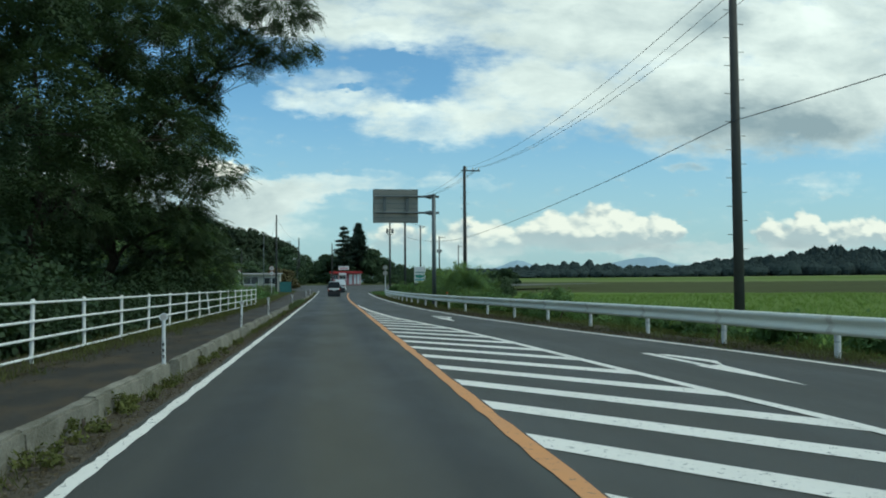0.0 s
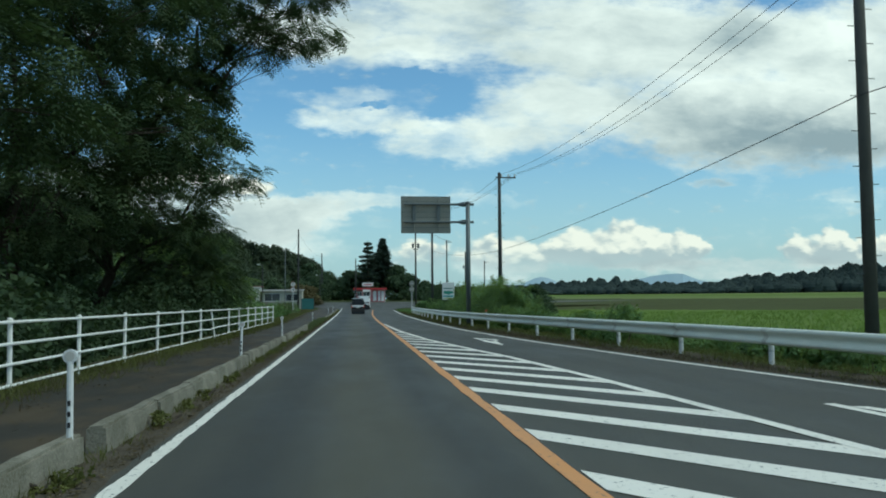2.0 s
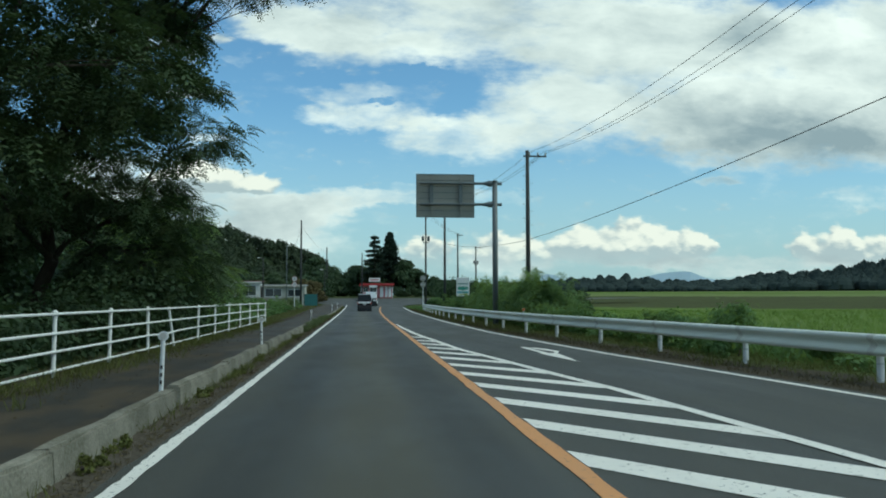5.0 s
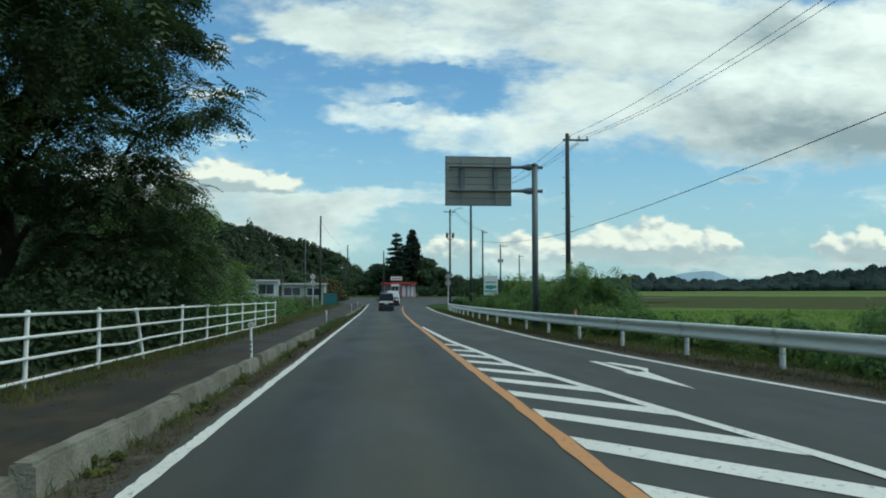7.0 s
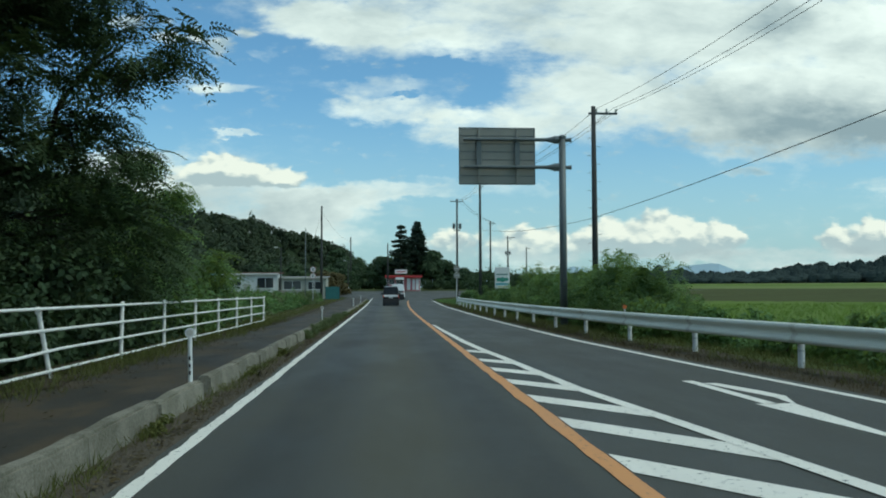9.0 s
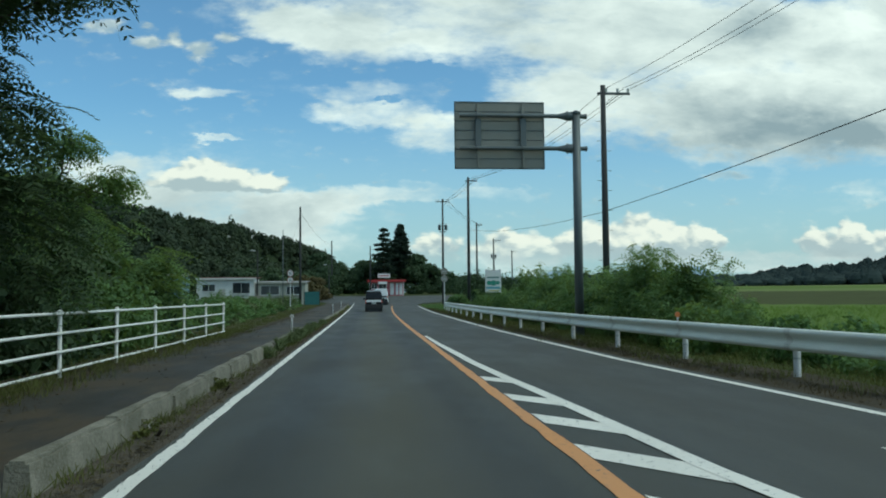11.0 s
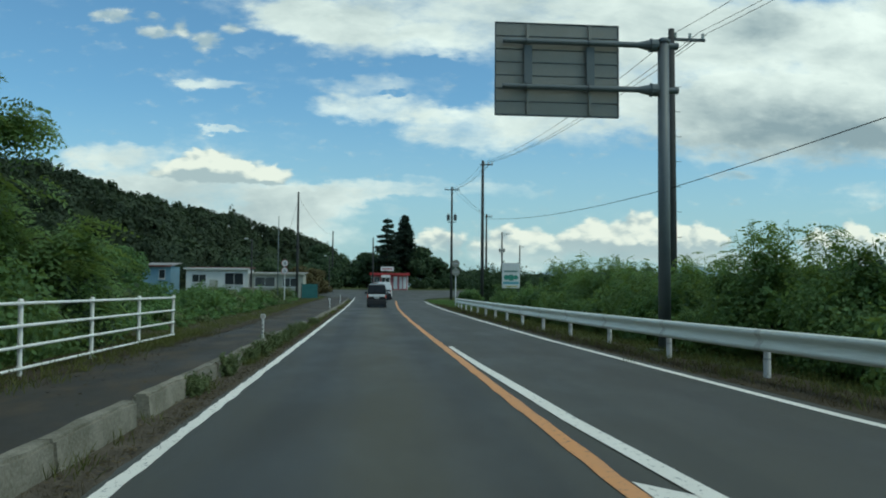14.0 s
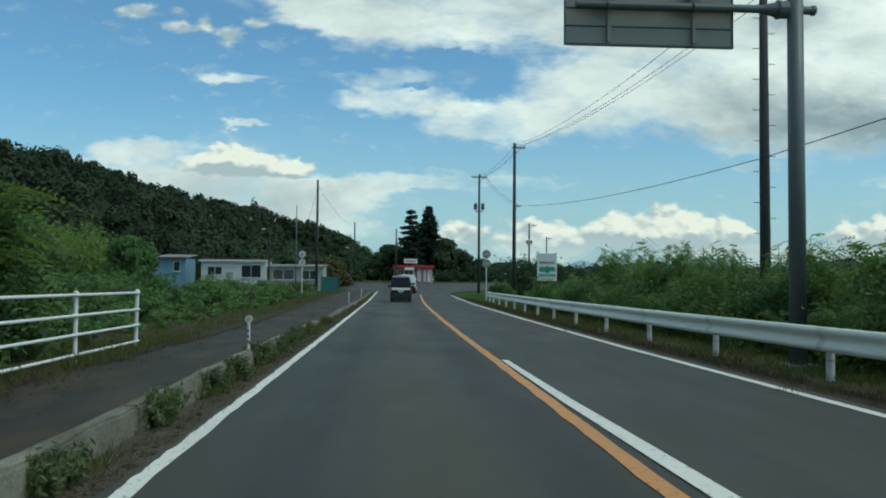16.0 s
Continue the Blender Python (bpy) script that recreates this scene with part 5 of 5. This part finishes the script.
# bushes behind the guardrail
row = [(9.7, 49.6, 0.9, 1.1, 1.9), (8.5, 49.3, 0.85, 0.85, 2.75), (9.5, 52.0, 1.0, 1.1, 2.2), (8.6, 52.8, 0.95, 0.95, 3.05), (9.6, 55.8, 1.0, 1.1, 2.6), (9.5, 58.6, 1.1, 1.4, 2.7), (10.2, 60.8, 1.1, 1.3, 2.9), (9.3, 63.2, 1.1, 1.5, 2.75), (10.0, 66.2, 1.2, 1.5, 2.9), (9.6, 69.2, 1.1, 1.2, 3.4), (10.0, 72.4, 1.2, 1.4, 2.8), (9.9, 75.4, 1.0, 1.0, 3.5), (9.7, 79.0, 1.4, 1.8, 2.4), (10.0, 83.4, 1.5, 1.9, 2.3), (10.4, 88.0, 1.5, 2.0, 2.0), (9.6, 92.5, 1.4, 2.2, 1.6)]
for k, (x, yy, a, b, hh) in enumerate(row):
    near = yy < 72
    bush("locust_shrub", x, yy, a, b, hh, 200 + k, (13000 if yy < 58 else 9000) if near else 5500, (0.085 if yy < 58 else 0.115) if near else 0.17, LEAF_FRESH if k % 2 else LEAF_WEED, "tall green locust shrub with feathery shoots behind the guardrail", "bush", "shrubs behind the guardrail", 34 if hh > 3 else 24, None, 0.5, 0.38, 0.56)
for k in range(14):
    yy = 47.6 + k * 2.9
    bush("roadside_bush", 8.4 + rb.uniform(-0.2, 0.3), yy, 0.9, 1.5, rb.uniform(1.2, 2.0), 215 + k, 5000, 0.105, (LEAF_WEED, LEAF_KUDZU, LEAF_FRESH)[k % 3], "dense green bush close behind the guardrail", "bush", "bushes behind the guardrail", 10, None, 0.5, 0.3)
for k in range(5):
    yy = 64 + k * 6.0
    bush("roadside_bush", 13.0 + rb.uniform(-0.5, 0.5), yy, 1.7, 2.8, rb.uniform(2.3, 2.9), 232 + k, 5000, 0.2, LEAF_LOCUST, "dense green bush at the field edge", "bush", "bushes behind the guardrail", 10)
for k in range(12):
    bush("weed_clump", float(rail_x(14 + k * 3.0)) + rb.uniform(1.4, 3.0), 14 + k * 3.0, 1.0, 1.6, rb.uniform(0.7, 1.05) + (0.4 if k > 5 else 0.0), 240 + k, 2400, 0.13, (LEAF_WEED, LEAF_KUDZU, LEAF_FRESH)[k % 3], "low weeds behind the guardrail", "weeds", "weeds behind the guardrail", 1)

def leafy_tree(name, x, y, r, h, seed, mat, label, group, n=4200, leaf=0.62):
    """A rounded broadleaf tree: trunk, limbs and a crown of leaf clumps that lie over one another."""
    rng, rg = np.random.default_rng(seed), random.Random(seed)
    z0 = float(ground_z(x, y)) - 0.1
    t = thing(name, pose(x, y, z0), label, "tree", group)
    bm = bmesh.new()
    stem = limb(bm, (0, 0, 0), (0.2, 0, h * 0.55), 0.05 * h * 0.5, 0.06, rg, 0.08, 5)
    clumps = directions(rng, 34)
    clumps[:, 2] = np.abs(clumps[:, 2]) * 1.55 - 0.75
    clumps = clumps * np.array([r * 0.78, r * 0.78, h * 0.42]) + np.array([0, 0, h * 0.46])
    for c in clumps[:8]:
        limb(bm, stem[3], c, 0.05, 0.02, rg, 0.1, 4)
    pick = rng.integers(0, 34, n)
    d = directions(rng, n)
    size = rng.uniform(0.26, 0.42, 34)[pick][:, None] * min(r, h * 0.5)
    pts = clumps[pick] + d * size * np.array([1.25, 1.25, 0.85]) * rng.uniform(0.8, 1.05, (n, 1))
    keep = pts[:, 2] > 0.1
    part("trunk", bm, BARK, t)
    link_mesh("crown", quad_mesh("crown", leaf_quads(rng, pts[keep], leaf, leaf * 0.7, 0.2, d[keep] + np.array([0, 0, 0.25]), 0.6)), mat, t)


# corner trees, shop trees
for k, (x, yy, a, b, hh) in enumerate(((8.8, 107, 0.9, 1.2, 1.6), (11.3, 110, 2.0, 2.0, 4.4), (13.5, 113, 2.2, 2.2, 4.0), (17, 118, 2.4, 2.6, 3.4), (21, 124, 3, 3, 3.4))):
    bush("corner_tree", x, yy, a, b, hh, 260 + k, 5000, 0.2, LEAF_DARK if k else LEAF_WEED, "dark ragged small tree by the corner", "tree", "corner trees", 8)
for k, (x, yy, a, hh) in enumerate(((-0.8, 206, 3.4, 8.4), (2.6, 208, 3.8, 9.6), (6.5, 211, 4.2, 9.8), (10.2, 208, 3.8, 9.7), (13.2, 207, 3.0, 7.6), (-6.5, 222, 3.2, 6.4), (-10.5, 226, 3.6, 9.0), (-8.0, 236, 3.6, 9.5), (-3.4, 226, 2.8, 4.6), (-12.5, 242, 4.0, 13.0), (-14, 215, 4, 6.4), (17.5, 206, 3.4, 5.2), (22, 206, 4, 4.6), (28, 206, 4, 4.6), (36, 208, 5, 4.9), (45, 211, 5, 5.3))):
    leafy_tree("shade_tree", x, yy, a, hh, 280 + k, LEAF_DARK, "dark rounded broadleaf tree behind the shop", "trees behind the shop")


def conifer(x, y, h, profile, seed, gap):
    """An old conifer: flat boughs in layers; profile gives the crown's half width from foot to tip."""
    rng, rg = np.random.default_rng(seed), random.Random(seed)
    z0 = float(road_z(y))
    t = thing("conifer", pose(x, y, z0), "tall dark conifer with layered boughs above the shop", "tree", "twin conifers")
    bm = bmesh.new()
    tube(bm, [(0, 0, -0.2), (0, 0, h * 0.5), (0, 0, h)], [0.3, 0.18, 0.03], 8)
    q = []
    z = h * 0.3
    while z < h - 0.1:
        rr = float(np.interp(z / h, np.linspace(0.3, 1.0, len(profile)), profile)) * rg.uniform(0.88, 1.1)
        for k in range(9):
            a = k * 0.7 + rg.uniform(-0.3, 0.3)
            L = rr * rg.uniform(0.5, 1.12)
            foot = Vector((0, 0, z - 0.12 * L))
            tip = Vector((math.cos(a) * L, math.sin(a) * L, z + rg.uniform(-0.35, 0.35)))
            limb(bm, foot, tip, 0.04, 0.01, rg, 0.05, 3)
            n = int(30 + 54 * L)
            s = rng.uniform(0.15, 1.0, (n, 1)) ** 0.7
            c = np.array(foot) + (np.array(tip) - np.array(foot)) * s + rng.normal(size=(n, 3)) * np.array([0.26, 0.26, 0.1])
            q.append(leaf_quads(rng, c, 0.42, 0.26, 0.1, np.array([0, 0, 1.0]) + np.zeros((n, 3)), 0.4))
        z += gap * rg.uniform(0.85, 1.15)
    bmesh.ops.recalc_face_normals(bm, faces=bm.faces)
    part("trunk", bm, BARK, t)
    link_mesh("crown", quad_mesh("crown", np.concatenate(q)), NEEDLES, t)


conifer(3.3, 201, 14.2, (2.5, 2.9, 2.3, 2.4, 1.6, 1.7, 1.1, 0.85, 0.15), 31, 1.12)
conifer(7.1, 208, 15.4, (2.9, 3.2, 3.0, 2.75, 2.35, 1.9, 1.4, 0.8, 0.1), 32, 0.6)

for k, (x, yy, a, hh) in enumerate(((9.2, 198, 1.6, 2.6), (11.8, 197, 1.8, 2.9), (14.8, 198, 1.9, 2.6), (18.0, 199, 2.0, 2.7))):
    bush("hedge_bush", x, yy, a, 1.4, hh, 295 + k, 2200, 0.26, LEAF_DARK, "dull green hedge bush beside the shop", "bush", "hedge beside the shop")

# growth on the left beyond the fence
for k in range(84):
    yy = 59 + (k / 84) ** 0.9 * 70 + rb.uniform(-1, 1)
    front = k % 3 == 0
    x = -7.1 - 0.022 * (yy - 59) - (rb.uniform(0, 0.5) if front else 0.8 + rb.uniform(0, 1) ** 1.2 * (6 + 0.2 * (yy - 59)))
    hh = rb.uniform(0.3, 0.75) if front else rb.uniform(0.9, 1.95) + 0.02 * (-x - 7)
    bush("bramble_bush", x, yy, rb.uniform(1.0, 1.8), rb.uniform(1.3, 2.2), hh, 300 + k, 2600 if yy < 78 else 1200, 0.14 if yy < 78 else 0.21, (LEAF_KUDZU, LEAF_WEED, LEAF_WEED, LEAF_KUDZU, LEAF_GREY)[k % 5], "sprawling kudzu and bramble growth beside the path", "bush", "bramble beyond the fence", 1)
leafy_tree("round_tree", -22.0, 111, 2.4, 6.0, 340, LEAF_KUDZU, "round leafy tree in front of the sheds", "", 7000, 0.3)
for k, (x, yy, hh) in enumerate(((-27.8, 118, 6.8), (-29.8, 120, 7.5), (-32.1, 122, 6.6), (-26.2, 121, 5.0))):
    bush("bamboo_clump", x, yy, 1.5, 1.7, hh, 350 + k, 6500, 0.24, LEAF_BAMBOO, "pale green bamboo clump", "bamboo", "bamboo", 10)
for k, (x, yy, hh) in enumerate(((-9.5, 148, 4.5), (-11, 158, 4.6), (-8.5, 160, 4.2), (-13.5, 150, 4.8), (-9.8, 170, 4.4), (-12, 180, 5), (-8, 192, 5), (-16, 165, 6), (-18, 150, 6))):
    leafy_tree("roadside_tree", x, yy, 2.6, hh, 360 + k, LEAF_RUSSET if k in (0, 2) else LEAF_LOCUST if k % 2 else LEAF_DARK, "rounded green tree beside the far road", "trees beside the far road", 3600, 0.42)

# the wooded hill: crowns of many leaf tufts over the slope
rng = np.random.default_rng(9)
hq = []
count = 0
while count < 1250:
    yy = rng.uniform(90, 560)
    rx_, rz_ = ridge(yy)
    xx = rng.uniform(rx_ - 12, -22)
    z = float(ground_z(xx, yy))
    if (z < 1.5 and rng.random() > 0.25) or (yy < 150 and xx > -50):
        continue
    near = yy < 230
    hgt, rad = rng.uniform(5.6, 10.4), rng.uniform(2.2, 4.4)
    if rng.random() < 0.035:
        hgt, rad = hgt * 1.28, rad * 0.6
    # each crown is a heap of rounded boughs
    boughs = directions(rng, 8)
    boughs[:, 2] = np.abs(boughs[:, 2]) * 1.2 - 0.25
    n = 300 if near else 150
    pick = rng.integers(0, 8, n)
    d = directions(rng, n)
    d[:, 2] = np.abs(d[:, 2]) * 1.2 - 0.3
    c = np.array([xx, yy, z + hgt * 0.38]) + (boughs[pick] * 0.62 + d * rng.uniform(0.36, 0.52, (n, 1))) * np.array([rad, rad, hgt * 0.5])
    size = 0.72 if near else 1.15
    hq.append(leaf_quads(rng, c, size, size * 0.8, 0.2, d + boughs[pick] * 0.4, 0.62))
    count += 1
hill = link_mesh("hill_woodland", quad_mesh("hill_woodland", np.concatenate(hq)), LEAF_HILL)
tagged(hill, "dark mixed woodland covering the hillside", "woodland", kind="stuff")

def crown_shell(rng, centre, size, around=13, rings=6):
    """Lumpy closed crown of small facets, as quads."""
    a = np.linspace(0, 2 * math.pi, around, endpoint=False) + rng.uniform(0, 1)
    e = np.linspace(-0.9, math.pi / 2, rings)
    u = np.stack([np.cos(e)[:, None] * np.cos(a)[None], np.cos(e)[:, None] * np.sin(a)[None], np.repeat(np.sin(e)[:, None], around, 1)], -1)
    v = np.asarray(centre) + u * rng.uniform(0.84, 1.12, (rings, around, 1)) * np.asarray(size)
    w = np.roll(v, -1, axis=1)
    return np.stack([v[:-1], w[:-1], w[1:], v[1:]], 2).reshape(-1, 4, 3)


fq = []
for k in range(2300):
    az = math.degrees(radians(rng.uniform(9, 62)))
    r = rng.uniform(445, 560)
    x, yy = r * math.sin(radians(az)), r * math.cos(radians(az))
    top = np.interp(az, (9, 13, 14.5, 16.7, 17.8, 19.8, 23, 25.3, 26.2, 28.9, 30.6, 31.9, 34.2, 34.9, 35.8, 38, 62), (8, 9, 10.5, 12.8, 11.5, 9.5, 9, 10, 12.2, 13.8, 15.6, 17.0, 17.4, 19.4, 16.5, 15.5, 15.5))
    low = 0.5 if az < 24 else 0.86
    hgt = top * rng.uniform(low, 1.0) * (0.42 + 0.58 * smoothstep(448, 525, r)) * (0.92 + 0.3 * noise.noise(Vector((az * 1.9, r * 0.01, 0))))
    wide = rng.uniform(2.6, 4.6)
    base = np.array([x, yy, float(ground_z(x, yy)) + hgt * 0.38])
    fq.append(crown_shell(rng, base, (wide, wide, hgt * 0.58)))
    d = directions(rng, 26)
    d[:, 2] = np.abs(d[:, 2])
    fq.append(leaf_quads(rng, base + d * np.array([wide, wide, hgt * 0.6]), 0.8, 0.75, 0.2, d, 0.9))
tagged(link_mesh("far_woodland", quad_mesh("far_woodland", np.concatenate(fq)), LEAF_FAR), "distant dark woodland beyond the rice fields, greens blued for haze", "woodland", kind="stuff")

# mountains on the horizon, distance haze painted in as pale blue
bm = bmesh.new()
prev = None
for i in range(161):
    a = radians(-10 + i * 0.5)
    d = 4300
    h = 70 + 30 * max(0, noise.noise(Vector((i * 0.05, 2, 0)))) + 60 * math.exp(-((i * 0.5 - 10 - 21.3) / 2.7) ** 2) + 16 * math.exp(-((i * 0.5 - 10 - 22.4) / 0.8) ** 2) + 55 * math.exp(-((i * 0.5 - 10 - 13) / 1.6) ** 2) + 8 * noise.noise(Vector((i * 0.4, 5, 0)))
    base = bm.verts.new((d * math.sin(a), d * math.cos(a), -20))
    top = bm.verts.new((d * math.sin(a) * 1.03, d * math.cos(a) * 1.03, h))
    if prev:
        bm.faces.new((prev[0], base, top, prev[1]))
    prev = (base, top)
tagged(part("backdrop", bm, HAZE_HILL), "far mountains on the horizon, tinted pale blue for haze", "mountains", kind="structure")


# ---- weeds and grass at the edges ----
def tufts(name, spots, blades, height, mat, label, seed):
    """Grass and weed blades around many spots, as one mass."""
    rng = np.random.default_rng(seed)
    c = np.repeat(np.array(spots), blades, axis=0)
    n = len(c)
    c = c + np.concatenate([rng.normal(scale=0.09, size=(n, 2)), np.zeros((n, 1))], 1)
    tip = rng.normal(scale=0.4, size=(n, 3))
    tip[:, 2] = 1.0
    tip *= (height * rng.uniform(0.3, 1.2, (n, 1)))
    side = np.cross(tip, rng.normal(size=(n, 3)))
    side /= np.linalg.norm(side, axis=1, keepdims=True) + 1e-9
    w = side * height * 0.042
    q = np.stack([c - w * 0.6, c + w * 0.6, c + tip * 0.65 + w, c + tip], axis=1)
    return tagged(link_mesh(name, quad_mesh(name, q), mat), label, "weeds", kind="stuff")


spots = []
for k in range(620):
    yy = rng.uniform(-4, 125)
    dens = 0.35 + 0.65 * (0.5 + 0.5 * math.sin(yy * 0.55)) * (0.5 + 0.5 * math.sin(yy * 0.21 + 1)) + (0.5 if 50 < yy < 75 else 0)
    if rng.random() < dens:
        spots.append((-2.14 - abs(rng.normal(scale=0.05)) - (0.12 if yy > 56 and rng.random() < 0.5 else 0), yy, float(road_z(yy)) - 0.02))
tufts("gutter_weeds", spots, 26, 0.13, LEAF_OLIVE, "green weeds growing along the kerb", 51)
spots = [(-1.86 - abs(rng.normal(scale=0.16)), v, float(road_z(v)) - 0.015) for v in rng.uniform(-2, 100, 900)]
tufts("gutter_litter", spots, 7, 0.06, DRY, "dry stalks and litter in the gutter", 58)
def soft_weed(x, y, h, seed):
    """A soft fanning weed: many thin stems clad in small narrow leaves."""
    rng, rg = np.random.default_rng(seed), random.Random(seed)
    t = thing("kerb_weed", pose(x, y, float(road_z(y)) - 0.01), "soft grey-green weed growing against the kerb", "weeds", "weeds along the kerb")
    bm = tubed([(0, 0, -0.02), (0, 0.01, h * 0.3), (0.01, 0.02, h * 0.7)], [0.009, 0.006, 0.003], 6)
    q = []
    for k in range(46):
        root = Vector((rg.gauss(0, 0.05), rg.gauss(0, 0.16), 0))
        L = h * rg.uniform(0.5, 1.1)
        tip = root + Vector((rg.gauss(0, 0.3) * L, rg.gauss(0, 0.38) * L, L))
        q.append(stalk_quads(root, tip, 0.004))
        n = 42
        s = rng.uniform(0.12, 1.0, (n, 1))
        c = np.array(root) + (np.array(tip) - np.array(root)) * s + rng.normal(size=(n, 3)) * 0.018
        q.append(leaf_quads(rng, c, 0.055, 0.018, -0.5))
    part("stem", bm, LEAF_GREY, t)
    link_mesh("foliage", quad_mesh("foliage", np.concatenate(q)), LEAF_GREY, t)


for yy in (4.2, 6.5, 7.6, 9.0, 9.8, 11.4, 14.5, 16.2, 17.0, 19.5, 20.4, 24.5, 27.8, 31.0, 36.4, 40.2, 46.2, 48.7, 50.9, 52.2, 54.3, 55.0, 56.8, 58.3, 59.4, 62.4, 67.5):
    if yy > 45:
        soft_weed(-2.17, yy, rng.uniform(0.24, 0.36), int(yy * 10))
    else:
        bush("kerb_weed", -2.14, yy, 0.16, 0.4, rng.uniform(0.14, 0.28), int(yy * 10), 420, 0.045, LEAF_OLIVE, "leafy weed growing against the kerb", "weeds", "weeds along the kerb", 0, float(road_z(yy)) + 0.0)
spots = [(float(edge_x(v)) + 0.5 + abs(rng.normal(scale=0.5)), v, float(road_z(v)) - 0.03) for v in rng.uniform(-2, 110, 1500)]
tufts("shoulder_dry_weeds", spots, 12, 0.11, DRY, "dry brown weeds on the earth shoulder", 52)
spots = [(float(rail_x(v)) - 0.15 + rng.normal(scale=0.32), v, float(road_z(v)) - 0.03) for v in rng.uniform(-2, 110, 800)]
tufts("shoulder_weeds", spots, 12, 0.17, LEAF_OLIVE, "straggling green weeds under the guardrail", 62)
spots = [(float(rail_x(v)) + 0.5 + abs(rng.normal(scale=0.9)), v, float(road_z(v)) - 0.08) for v in rng.uniform(-2, 112, 1700)]
tufts("verge_weeds", spots, 14, 0.17, LEAF_OLIVE, "green grass and weeds behind the guardrail", 53)
spots = [(-4.85 - rng.normal(scale=0.3), v, float(road_z(v)) + 0.03) for v in rng.uniform(-2, 60, 2100)]
tufts("fence_weeds", spots[:900], 12, 0.19, LEAF_OLIVE, "short weeds under the fence", 54)
tufts("fence_dry_weeds", spots[900:], 9, 0.09, DRY, "dry litter under the fence", 57)
spots = [(-4.75 - 1.0 * smoothstep(62, 108, v) - abs(rng.normal(scale=1.3)), v, float(road_z(v)) - 0.02) for v in 56 + rng.uniform(0, 1, 2600) ** 1.25 * 76]
tufts("path_dry_weeds", spots[:700], 9, 0.10, DRY, "dry brown weeds beside the footpath", 61)
tufts("path_grass", spots[700:], 13, 0.17, LEAF_OLIVE, "rough grass beside the footpath", 55)
spots = [(6.3 + abs(rng.normal(scale=2.5)), v, float(road_z(v)) - 0.05) for v in rng.uniform(99, 124, 700)]
tufts("corner_grass", spots, 14, 0.25, LEAF_WEED, "grass on the verge at the corner", 56)
rice = [(x, v, float(ground_z(x, v)) - 0.02) for x, v in zip(15 + rng.uniform(0, 1, 9000) ** 1.5 * 75, rng.uniform(5, 130, 9000)) if ground_kind(x, v) == 1]
tufts("rice_plants", rice, 7, 0.4, leaf_material("rice_leaves", (0.23, 0.34, 0.075), (0.125, 0.2, 0.045), (0.25, 0.34, 0.06), 0.2), "green rice plants standing in the field", 59)
stalks = [(float(rail_x(v)) + rng.uniform(2.5, 6.0), v, float(ground_z(float(rail_x(v)) + 4, v))) for v in rng.uniform(8, 48, 260)]
tufts("tall_field_weeds", stalks, 16, 0.95, LEAF_WEED, "tall weeds between guardrail and field", 60)


def litter(name, spots, size, mat, label, seed):
    """Fallen leaves and bits lying flat on the ground."""
    rng = np.random.default_rng(seed)
    c = np.array(spots)
    up = np.zeros((len(c), 3)) + np.array([0, 0, 1.0])
    return tagged(link_mesh(name, quad_mesh(name, leaf_quads(rng, c, size, size * 0.7, 0.0, up, 0.75)), mat), label, "leaf litter", kind="stuff")


spots = [(-1.86 - abs(rng.normal(scale=0.17)), v, float(road_z(v)) + 0.012) for v in rng.uniform(-3, 90, 6000)]
litter("gutter_bits", spots[::3], 0.035, PALE_BITS, "pale dead leaves and bits of straw in the gutter", 66)
litter("gutter_leaves", spots, 0.05, DRY, "dry brown leaves lying in the gutter", 63)
spots = [(-4.55 + rng.normal(scale=0.55), v, float(road_z(v)) + 0.055) for v in rng.uniform(-3, 100, 3600)]
litter("path_bits", spots[::4], 0.04, PALE_BITS, "pale dead leaves strewn over the footpath", 67)
litter("path_leaves", spots, 0.06, DRY, "dry brown leaves along the footpath edge", 64)
spots = [(float(edge_x(v)) + 0.3 + abs(rng.normal(scale=0.6)), v, float(road_z(v)) + 0.0) for v in rng.uniform(-3, 100, 3600)]
litter("shoulder_leaves", spots, 0.06, DRY, "dry brown leaves on the earth shoulder", 65)
